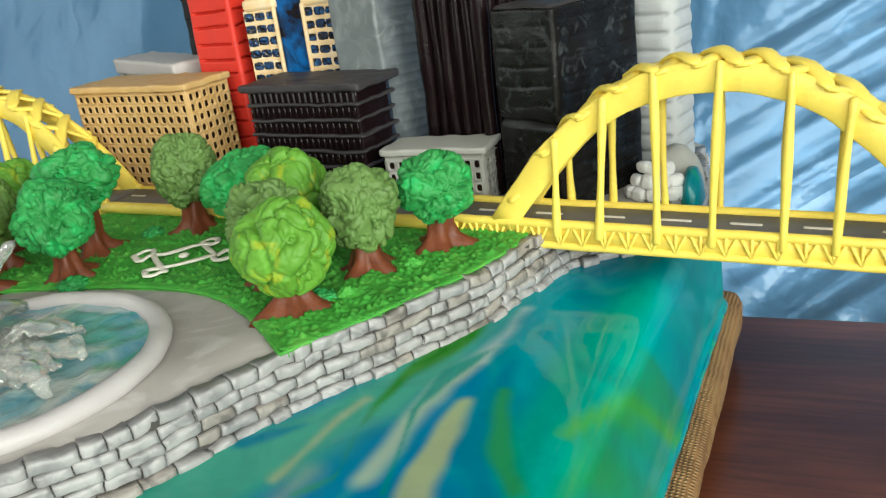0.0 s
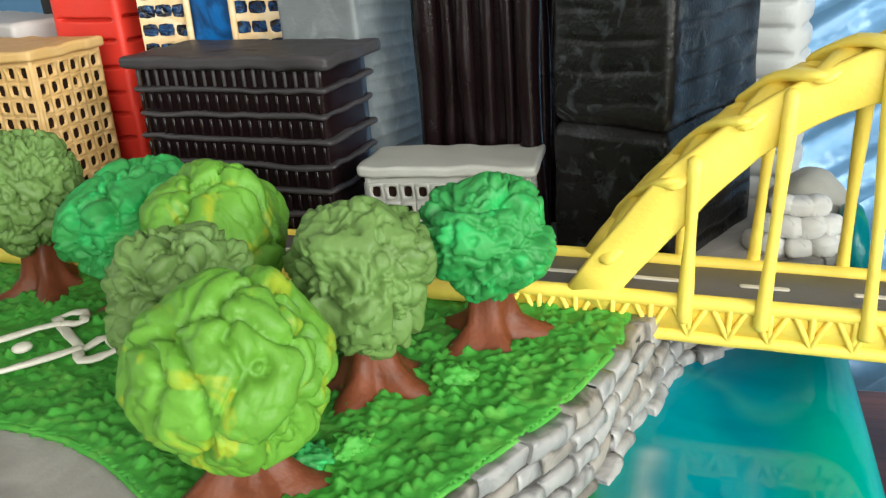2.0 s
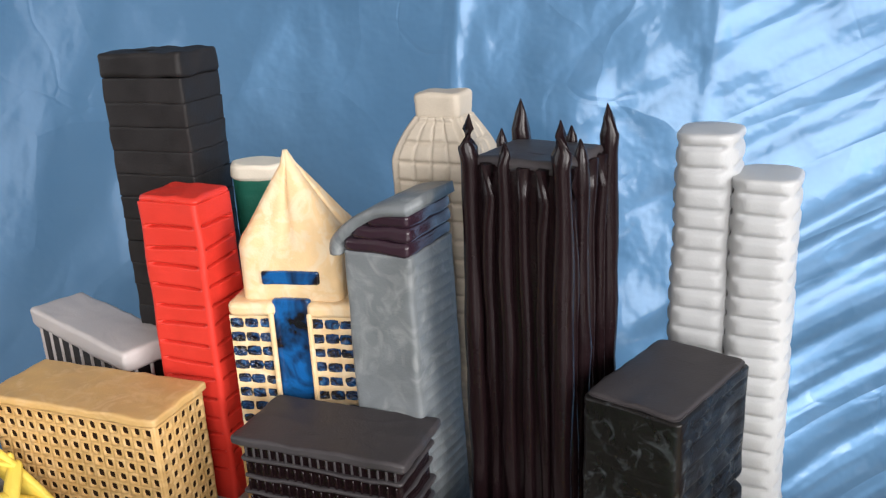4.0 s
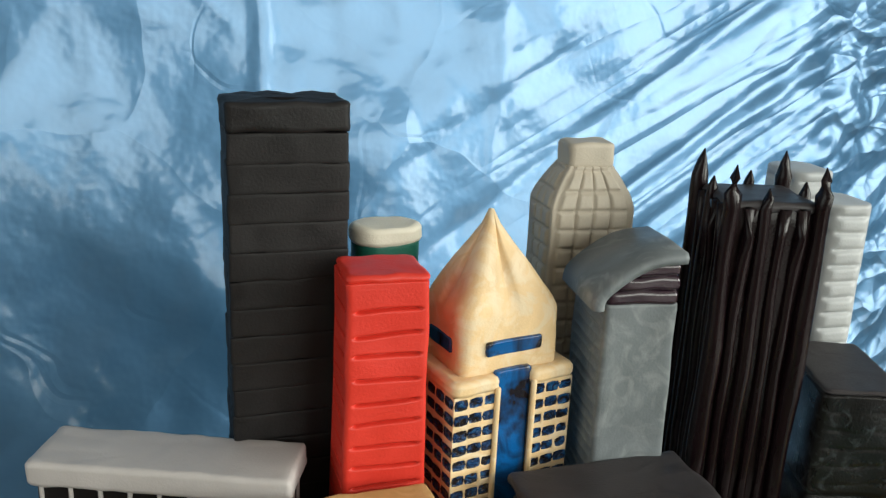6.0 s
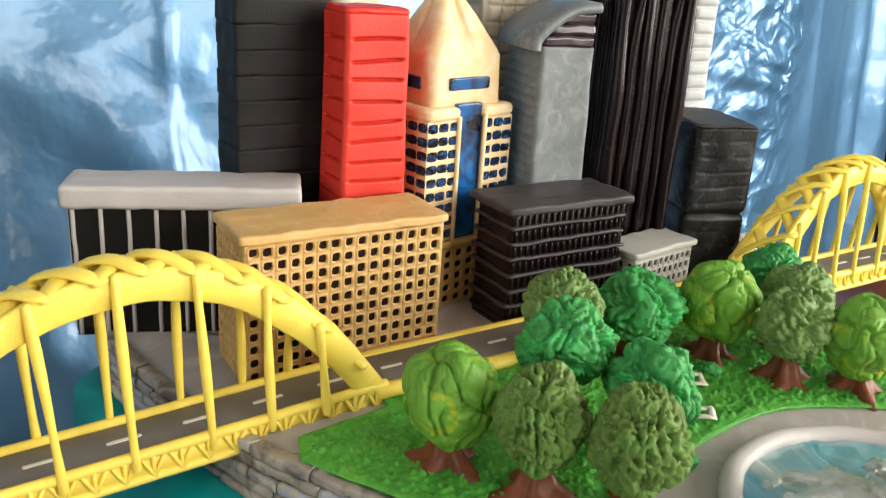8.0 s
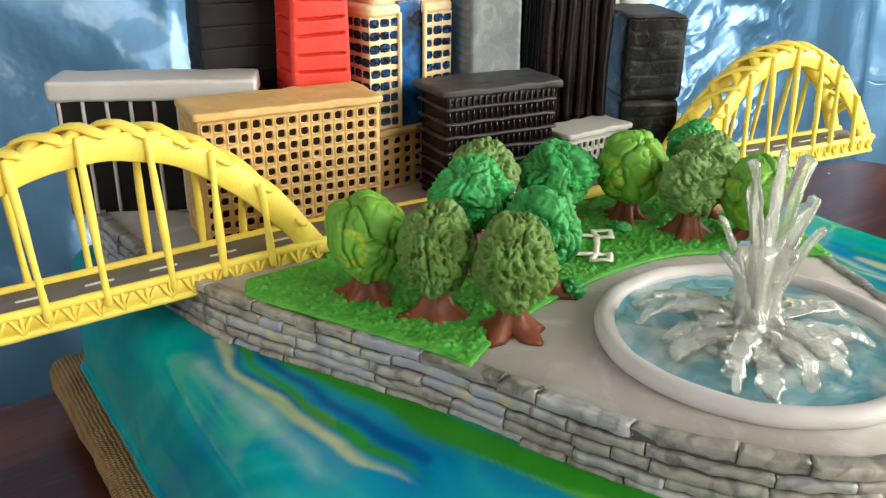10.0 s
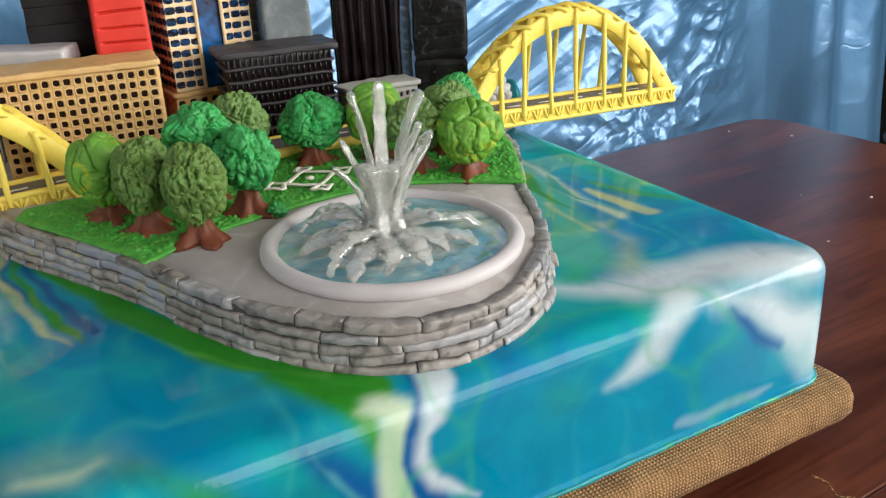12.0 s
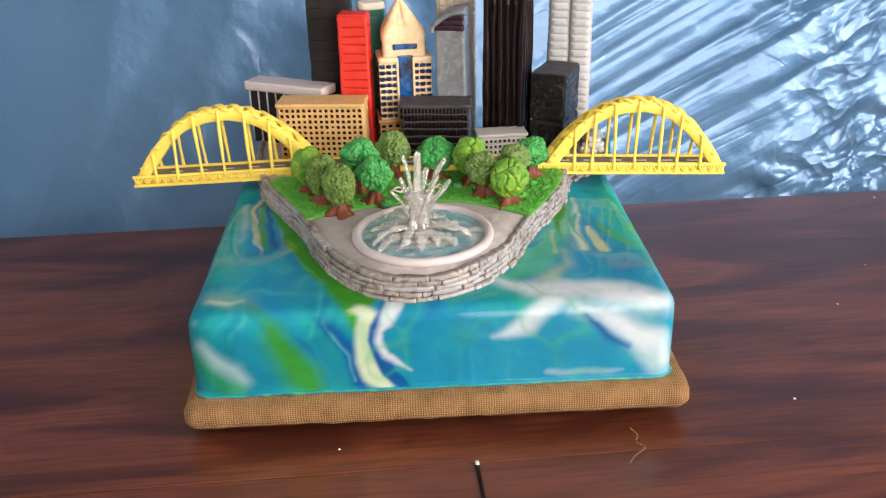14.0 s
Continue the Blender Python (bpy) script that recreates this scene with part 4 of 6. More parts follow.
# ---------------------------------------------------------------- island with its stone wall
OUTLINE = [(0.0, 0.0265), (0.026, 0.034), (0.051, 0.052), (0.078, 0.086), (0.103, 0.133), (0.127, 0.168), (0.147, 0.200), (0.159, 0.233), (0.171, 0.264),
           (0.191, 0.281), (0.211, 0.291), (0.224, 0.318), (0.220, 0.372), (0.198, 0.393), (0.0, 0.405), (-0.140, 0.408), (-0.160, 0.400), (-0.163, 0.374), (-0.161, 0.335),
           (-0.155, 0.295), (-0.146, 0.256), (-0.123, 0.202), (-0.104, 0.157), (-0.091, 0.115), (-0.075, 0.076), (-0.053, 0.045), (-0.028, 0.0295)]
EDGE = curve_points([(*p, 0) for p in OUTLINE], 8, True)


def edge_frame():
    n = len(EDGE)
    run = [0.0]
    for i in range(n):
        run.append(run[-1] + (EDGE[(i + 1) % n] - EDGE[i]).length)
    return run


RUN = edge_frame()


def on_edge(s):
    """Point and outward normal on the island's edge, s metres along."""
    n = len(EDGE)
    s %= RUN[-1]
    lo = 0
    hi = n
    while hi - lo > 1:
        mid = (lo + hi) // 2
        if RUN[mid] <= s:
            lo = mid
        else:
            hi = mid
    f = (s - RUN[lo]) / max(1e-9, RUN[lo + 1] - RUN[lo])
    a, b = EDGE[lo], EDGE[(lo + 1) % n]
    c, d = EDGE[lo - 1], EDGE[(lo + 2) % n]
    t = ((b - c) * (1 - f) + (d - a) * f).normalized()
    return a.lerp(b, f), Vector((t.y, -t.x, 0))


bm = bmesh.new()
mid = Vector((0.02, 0.23, 0))
rings = []
for q, z in ((0.002, 0.088), (-0.003, TOP - 0.002), (-0.004, TOP)):
    ring = []
    for i in range(len(EDGE)):
        p, nrm = on_edge(RUN[i])
        ring.append(p + nrm * q + Vector((0, 0, z)))
    rings.append(ring)
for k in (0.75, 0.4, 0.1):
    rings.append([mid.lerp(p, k) + Vector((0, 0, TOP * (1 - k))) for p in rings[2]])
loft(bm, rings)
island = tagged(part("island_base", bm, PLAZA), "grey paste island slab under the city", "island", kind="structure")


def build_wall():
    wall = thing("stone_wall", pose(0, 0, 0), "low grey stone retaining wall round the island", "wall", kind="structure")
    rnd = random.Random(5)
    bm = bmesh.new()
    ring_lo, ring_hi = [], []
    for i in range(len(EDGE)):
        p, nm = on_edge(RUN[i])
        ring_lo.append(p + nm * 0.0030 + Vector((0, 0, 0.0885)))
        ring_hi.append(p + nm * 0.0012 + Vector((0, 0, 0.1098)))
    loft(bm, [ring_lo, ring_hi], cap0=False, cap1=False)
    part("joints", bm, MORTAR, wall, "dark recessed joints between the stones")
    rows = [(0.0885, 0.0933), (0.0932, 0.0976), (0.0975, 0.1021), (0.1020, 0.1064), (0.1063, 0.1112)]
    for r, (z0, z1) in enumerate(rows):
        s = rnd.random() * 0.01
        end = s + RUN[-1]
        while s < end - 0.004:
            here = on_edge(s)[0]
            ln = rnd.uniform(0.007, 0.015) if here.x > 0.02 else rnd.uniform(0.012, 0.040)
            if s + ln > end - 0.006:
                ln = end - s
            out = 0.0054 - 0.0007 * r + rnd.uniform(-0.0009, 0.0007)
            if r == 0 and here.x > 0.03 and rnd.random() < 0.6:
                out += rnd.uniform(0.0005, 0.0022)
            tip = rnd.uniform(-0.0004, 0.0004)
            bm = bmesh.new()
            n = max(4, int(ln / 0.0018))
            rings = []
            gap = 0.00028
            for i in range(-1, n + 2):
                f = min(max(i, 0), n) / n
                k = 0.93 if i in (-1, n + 1) else (0.99 if i in (0, n) else 1.0)
                p, nm = on_edge(s + gap + (ln - 2 * gap) * f)
                zc, hz = (z0 + z1) / 2, (z1 - z0) / 2 - rnd.uniform(0.0001, 0.0003)
                ring = []
                for a, b in ((-0.004, -1), (0.74, -1.0), (0.93, -0.86), (1, -0.55), (1.02, 0.1), (0.97, 0.70), (0.84, 0.96), (0.62, 1.0), (-0.004, 1.0)):
                    d = (out * a * (k if a > 0.4 else 1)) if a > 0 else -0.0035
                    q = p + nm * d + Vector((0, 0, zc + hz * b * (0.9 + 0.1 * k)))
                    q += noise.noise_vector(q * 170) * 0.0008 + noise.noise_vector(q * 480) * 0.0003 + Vector((0, 0, tip * (f - 0.5) * 2 + 0.0015 * noise.noise(Vector((q.x * 30, q.y * 30, r * 0.35)))))
                    ring.append(q)
                rings.append(ring)
            loft(bm, rings)
            part("stone", bm, STONE_COOL if here.x < -0.10 and rnd.random() < 0.4 else (STONE if rnd.random() < (0.85 if here.x > 0.03 else 0.25) else STONE_WARM), wall)
            s += ln


build_wall()


# ---------------------------------------------------------------- lawn, plaza kerb, road
def inside(p, poly):
    c = False
    for i in range(len(poly)):
        a, b = poly[i - 1], poly[i]
        if (a.y > p.y) != (b.y > p.y) and p.x < (b.x - a.x) * (p.y - a.y) / (b.y - a.y) + a.x:
            c = not c
    return c


def road_front(x):
    return 0.2750 - 0.110 * (x + 0.086)


def near(p, a, b):
    """Distance from p to the stretch from a to b."""
    d = b - a
    t = max(0.0, min(1.0, (p - a).dot(d) / max(1e-12, d.length_squared)))
    return (p - a - d * t).length


def build_lawn():
    front = curve_points([(-0.103, 0.153, 0), (-0.080, 0.164, 0), (-0.048, 0.174, 0), (0.0, 0.180, 0), (0.040, 0.177, 0), (0.072, 0.160, 0), (0.104, 0.132, 0)], 10)
    poly = [Vector(p) for p in front]
    poly += [Vector((x, y, 0)) for x, y in ((0.126, 0.167), (0.145, 0.199), (0.158, 0.232), (0.160, 0.256))]
    poly += [Vector((x, road_front(x) + 0.012, 0)) for x in (0.15, 0.0, -0.090)] + [Vector((-0.094, 0.2685, 0)), Vector((-0.136, 0.2685, 0))]
    poly += [Vector((x, y, 0)) for x, y in ((-0.143, 0.255), (-0.121, 0.203), (-0.104, 0.162))]
    bm = bmesh.new()
    step = 0.00085
    x0, y0 = -0.150, 0.134
    verts = {}
    nx, ny = int(0.318 / step), int(0.165 / step)

    def vert(i, j):
        if (i, j) not in verts:
            p = Vector((x0 + i * step, y0 + j * step, 0))
            d = noise.voronoi(Vector((p.x * 330, p.y * 330, 0.5)))[0]
            lump = min(1.0, (d[1] - d[0]) * 1.8)
            z = 0.0020 * lump * (0.6 + 0.8 * noise.noise(p * 190)) + 0.0016 * abs(noise.noise(p * 430)) + 0.0008 * noise.noise(p * 90)
            rim_d = min(near(p, a, b) for a, b in zip(poly, poly[1:] + poly[:1]))
            z = 0.0004 + (z - 0.0004) * ease(rim_d / 0.0045)
            verts[i, j] = bm.verts.new((p.x + 0.0005 * noise.noise(p * 700), p.y + 0.0005 * noise.noise(p * 700 + Vector((0, 0, 9))), TOP + 0.0016 + z))
        return verts[i, j]

    for i in range(nx):
        for j in range(ny):
            if inside(Vector((x0 + (i + 0.5) * step, y0 + (j + 0.5) * step, 0)), poly):
                bm.faces.new((vert(i, j), vert(i + 1, j), vert(i + 1, j + 1), vert(i, j + 1)))
    rim = [e for e in bm.edges if e.is_boundary]
    ext = bmesh.ops.extrude_edge_only(bm, edges=rim)["geom"]
    for g in ext:
        if isinstance(g, bmesh.types.BMVert):
            g.co.z = TOP - 0.001
    rim = []
    for p, q in zip(poly, poly[1:] + poly[:1]):
        steps = max(1, int((q - p).length / 0.004))
        rim += [p.lerp(q, k / steps) for k in range(steps)]
    rim = [Vector((p.x, p.y, TOP + 0.0012 + 0.0006 * noise.noise(p * 150))) for p in rim]
    tube(bm, rim + rim[:1], [0.0009 + 0.0003 * noise.noise(p * 210) for p in rim + rim[:1]], 7, 0.8)
    tagged(part("lawn", bm, GRASS), "bright green lawn of pricked icing paste", "lawn", kind="structure")


build_lawn()


def build_road():
    road = thing("road", pose(0, 0, TOP), "grey two-lane road with yellow kerbs across the island", "road", kind="structure")
    xs = span(-0.0955, 0.125, 24)
    bm = bmesh.new()
    rings = []
    for x in xs:
        f = road_front(x)
        rings.append([Vector((x, f + y, z)) for y, z in ((0.0, -0.001), (0.0, 0.006), (0.001, 0.0073), (0.026, 0.0073), (0.027, 0.006), (0.027, -0.001))])
    loft(bm, rings)
    part("surface", bm, ASPHALT, road)
    for off, name in ((-0.0005, "kerb"), (0.0285, "kerb")):
        part(name, tube(bmesh.new(), [(x, road_front(x) + off, 0.0050) for x in xs], 0.0034, 8), YELLOW, road, "rounded yellow kerb strip")
    for x in (-0.080, -0.052, -0.024, 0.004, 0.032, 0.060, 0.088, 0.114):
        f = road_front(x) + 0.0135
        a = math.atan2(road_front(x + 0.01) - road_front(x), 0.01)
        part("lane_dash", slab(0.0105, 0.0017, 0, 0.0006, 0.0006, 0.0003, 2, 2, 0.0001, x), WHITEPAINT, road, at=pose(x, f, 0.0072, 0, 0, math.degrees(a)))


build_road()


# ---------------------------------------------------------------- fountain
RINGC = Vector((0.002, 0.1040, 0))


def build_fountain():
    fo = thing("fountain", pose(RINGC.x, RINGC.y, TOP), "round grey-rimmed fountain with clear sugar water jets", "fountain")
    bm = bmesh.new()
    rings = []
    R, n = 0.0588, 96
    for i in range(n):
        a = 2 * math.pi * i / n
        c = Vector((math.cos(a), math.sin(a), 0))
        rings.append([c * (R + 0.0042 * math.cos(t)) + Vector((0, 0, 0.0030 + 0.0038 * math.sin(t))) for t in (2 * math.pi * k / 12 for k in range(12))])
    vs = [[bm.verts.new(p) for p in ring] for ring in rings]
    for i in range(n):
        for k in range(12):
            bm.faces.new((vs[i][k], vs[(i + 1) % n][k], vs[(i + 1) % n][(k + 1) % 12], vs[i][(k + 1) % 12]))
    part("rim", wobble(bm, 0.0005, 70, 1), RINGMAT, fo)
    bm = bmesh.new()
    rings = []
    for k in range(26):
        r = 0.0572 * (1 - k / 26)
        ring = []
        for i in range(80):
            a = 2 * math.pi * i / 80
            p = Vector((r * math.cos(a), r * math.sin(a), 0))
            p.z = 0.0030 + 0.0011 * noise.noise(p * 120) + 0.0008 * noise.noise(p * 260)
            ring.append(p)
        rings.append(ring)
    loft(bm, rings, cap0=False)
    part("pool_water", bm, GEL, fo, "glossy pale blue piping gel")
    rnd = random.Random(11)
    base = Vector((-0.004, -0.001, 0.002))

    def jet(pts, rad, name="jet"):
        bm = bmesh.new()
        cp = curve_points(pts, 5)
        m = len(cp) - 1
        rr = [rad[0] + (rad[1] - rad[0]) * (i / m) for i in range(m + 1)]
        rr = [r * (1 + 0.16 * noise.noise(p * 300)) for r, p in zip(rr, cp)]
        tube(bm, cp, rr, 10, 0.5)
        part(name, wobble(wobble(bm, 0.0011, 150, rnd.random() * 9), 0.0005, 480, 3), JET, fo)

    # milky column and the fingers that leave it
    bm = bmesh.new()
    rings = []
    for z, r in ((0.001, 0.0140), (0.004, 0.0115), (0.009, 0.0088), (0.018, 0.0070), (0.026, 0.0068), (0.032, 0.0086), (0.037, 0.0112), (0.040, 0.0098)):
        ring = []
        for i in range(28):
            a = 2 * math.pi * i / 28
            k = r * (1 + 0.28 * math.sin(5 * a + z * 60) + 0.16 * math.sin(9 * a - z * 90))
            ring.append(base + Vector((k * math.cos(a), k * math.sin(a) * 0.85, z)))
        rings.append(ring)
    loft(bm, rings)
    part("column", wobble(bm, 0.0012, 120, 2), JET, fo)
    ups = [((0.001, 0.0, 0.0765), 0.0031), ((-0.011, 0.004, 0.0725), 0.0034), ((0.024, 0.004, 0.0680), 0.0042), ((0.017, -0.006, 0.0555), 0.0036), ((0.029, 0.003, 0.0480), 0.0038), ((-0.0225, 0.003, 0.0410), 0.0026),
           ((0.010, 0.016, 0.056), 0.0030), ((0.012, -0.014, 0.047), 0.0032), ((-0.014, 0.012, 0.050), 0.0028)]
    for tip, r in ups:
        tip = Vector(tip)
        h = Vector((tip.x, tip.y, 0))
        pts = [base + h * 0.22 + Vector((0, 0, 0.012)), base + h * 0.34 + Vector((0, 0, tip.z * 0.45)), base + h * 0.62 + Vector((0, 0, tip.z * 0.76)), base + h + Vector((0, 0, tip.z))]
        jet(pts, (0.0036, r * 0.86))
    # low tongues falling outwards
    for i in range(16):
        a = 2 * math.pi * (i + rnd.uniform(-0.4, 0.4)) / 16
        ln, hz = rnd.uniform(0.034, 0.051), rnd.uniform(0.007, 0.014)
        d = Vector((math.cos(a), math.sin(a), 0))
        pts = [base + d * 0.004 + Vector((0, 0, 0.005)), base + d * ln * 0.4 + Vector((0, 0, hz)), base + d * ln * 0.8 + Vector((0, 0, hz * 0.75)) + Vector((-d.y, d.x, 0)) * rnd.uniform(-0.004, 0.004), base + d * ln + Vector((0, 0, 0.003))]
        bm = bmesh.new()
        cp = curve_points(pts, 9)
        wide = [0.0016 + 0.0032 * math.sin(math.pi * min(1, k / 26)) * rnd.uniform(0.6, 1.4) for k in range(len(cp))]
        tube(bm, cp, wide, 11, 0.36)
        part("splash", wobble(wobble(bm, 0.0019, 170, i), 0.0007, 520, i), JET, fo)
    for i in range(26):
        a, r = rnd.uniform(0, 6.28), rnd.uniform(0.008, 0.034)
        bm = bmesh.new()
        bmesh.ops.create_icosphere(bm, subdivisions=2, radius=rnd.uniform(0.0022, 0.0058))
        for v in bm.verts:
            v.co.z *= 0.55
        wobble(bm, 0.0014, 240, i)
        part("foam", bm, JET, fo, at=Matrix.Translation(base + Vector((r * math.cos(a), r * math.sin(a), 0.0025))))


build_fountain()


# ---------------------------------------------------------------- bridges
def build_bridge(a, b, foot_a, foot_b, name_label, hangers):
    """Tied-arch bridge from its west end a to its east end b (front edge of the deck's top)."""
    a, b = Vector(a), Vector(b)
    d = b - a
    L = d.length
    x = d.normalized()
    y = Vector((0, 0, 1)).cross(x).normalized()
    z = x.cross(y)
    m = Matrix((x, y, z)).transposed().to_4x4()
    m.translation = a
    br = thing("bridge", m, name_label, "bridge", "bridges beside the city")
    wd = 0.0265
    bm = bmesh.new()
    loft(bm, [[Vector((s * L, yy, zz)) for yy, zz in ((0.001, -0.006), (0.001, -0.0008), (0.002, 0), (wd - 0.002, 0), (wd - 0.001, -0.0008), (wd - 0.001, -0.006))] for s in span(0, 1, 12)])
    part("deck", wobble(bm, 0.0003, 80, L), ASPHALT, br, "grey road deck")
    k = 0
    while 0.012 + k * 0.0275 < L - 0.008:
        part("lane_dash", slab(0.0125, 0.0018, 0, 0.0006, 0.0006, 0.0003, 2, 2, 0.0001, k), WHITEPAINT, br, at=pose(0.016 + k * 0.0275, wd * 0.5, -0.0001))
        k += 1
    s0, s1, hz = foot_a, L - foot_b, 0.0620
    half = (s1 - s0) / 2

    def arch(t):
        return s0 + 2 * half * t, hz * (1 - abs(2 * t - 1) ** 2.25)

    tilt = 0.0062

    def lean_in(yy, sgn, q):
        """The two arches lean towards each other."""
        return yy - sgn * tilt * max(0.0, q) / hz

    for yy, sgn in ((0.0, -1), (wd, 1)):
        # edge truss: two chords and a zigzag web
        side = part("edge_truss", tube(bmesh.new(), [(q, yy, 0.0004 + 0.0003 * noise.noise(Vector((q * 90, yy, 0)))) for q in span(0, L, 30)], 0.0021, 8), YELLOW, br)
        part("chord", tube(bmesh.new(), [(q, yy, -0.0092 + 0.0003 * noise.noise(Vector((q * 90, yy, 5)))) for q in span(0, L, 30)], 0.0019, 8), YELLOW, side)
        part("web_plate", block(0.0005, L - 0.0005, yy - 0.0005, yy + 0.0005, -0.009, 0.0), YELLOW, side)
        bays = int(L / 0.0095)
        bw = L / bays
        for i in range(bays):
            x0 = i * bw
            up = [(x0 + bw * 0.5, yy + sgn * 0.0009, -0.0088), (x0 + bw * 0.5, yy + sgn * 0.0012, -0.0005)]
            for pts in (up, [(x0 + bw * 0.1, yy + sgn * 0.0009, -0.001), (x0 + bw * 0.5, yy + sgn * 0.0012, -0.0085)], [(x0 + bw * 0.9, yy + sgn * 0.0009, -0.001), (x0 + bw * 0.5, yy + sgn * 0.0012, -0.0085)]):
                part("web_bar", tube(bmesh.new(), pts, 0.00085, 5), YELLOW, side)
        # arch rib: a thick upright ribbon
        bm = bmesh.new()
        rings = []
        N = 44
        for i in range(N + 1):
            t = i / N
            cx, cz = arch(t)
            tx, tz = arch(min(1, t + 0.01))
            px, pz = arch(max(0, t - 0.01))
            tan = Vector((tx - px, 0, tz - pz)).normalized()
            nrm = Vector((-tan.z, 0, tan.x))
            hw = 0.0058 + 0.0008 * noise.noise(Vector((t * 9, yy * 50, L * 7)))
            c = Vector((cx, lean_in(yy, sgn, cz), cz - 0.001))
            ring = []
            for q, w in ((-1, 0.0009), (-0.9, 0.0016), (0.9, 0.0016), (1, 0.0009), (1, -0.0009), (0.9, -0.0016), (-0.9, -0.0016), (-1, -0.0009)):
                ring.append(c + nrm * hw * q + Vector((0, w, 0)))
            rings.append(ring)
        loft(bm, rings)
        part("arch_rib", wobble(bm, 0.0004, 90, yy * 30 + L), YELLOW, br)
        for i, along in enumerate(hangers):
            cx, cz = arch((along + (0.0008 if sgn < 0 else -0.0012) - s0) / (2 * half))
            lean = 0.0030 * noise.noise(Vector((i * 3.3, yy * 99, L)))
            o = yy + sgn * 0.0020
            pts = [(cx - lean, o, -0.004), (cx - lean * 0.3 + 0.0012 * noise.noise(Vector((i * 2.7, 1, yy * 60))), lean_in(o, sgn, cz * 0.5), cz * 0.5), (cx + lean, lean_in(o, sgn, cz), cz + 0.0046)]
            part("hanger", tube(bmesh.new(), curve_points(pts, 4), [0.0017 + 0.0003 * math.sin(i + j) for j in range(9)], 8), YELLOW, br)
    # crossing strips over the arches
    n = 11
    for i in range(n):
        for flip in (0, 1):
            t0, t1 = (i + 0.3) / (n + 0.6), (i + 1.3) / (n + 0.6)
            if flip:
                t0, t1 = t1, t0
            (xa, za), (xb, zb) = arch(t0), arch(t1)
            lift = 0.0046 + 0.0010 * flip
            pts = [(xa, lean_in(-0.0018, -1, za), za + lift - 0.001), ((xa + xb) / 2, wd / 2, (za + zb) / 2 + lift + 0.0010 + 0.001 * flip), (xb, lean_in(wd + 0.0018, 1, zb), zb + lift - 0.001)]
            part("cross_strip", wobble(tube(bmesh.new(), curve_points(pts, 4), [0.0026] + [0.0036] * 7 + [0.0026], 9, 0.42), 0.0006, 110, i + flip * 30 + L), YELLOW, br)
    return br


build_bridge((-0.290, 0.2964, 0.1090), (-0.092, 0.2752, 0.1178), 0.010, 0.006, "yellow tied-arch bridge carrying a grey road west of the city", (0.0245, 0.0485, 0.0730, 0.0985, 0.1255, 0.1495, 0.1705))
build_bridge((0.122, 0.2520, 0.1170), (0.333, 0.2335, 0.1115), 0.027, 0.008, "yellow tied-arch bridge carrying a grey road east of the city", (0.0510, 0.0702, 0.0920, 0.1149, 0.1405, 0.1600, 0.1837))


# ---------------------------------------------------------------- trees
def crease(p, width):
    """1 in the fold between two lobes, 0 on the lobes."""
    d = noise.voronoi(p)[0]
    return math.exp(-(d[1] - d[0]) / width)


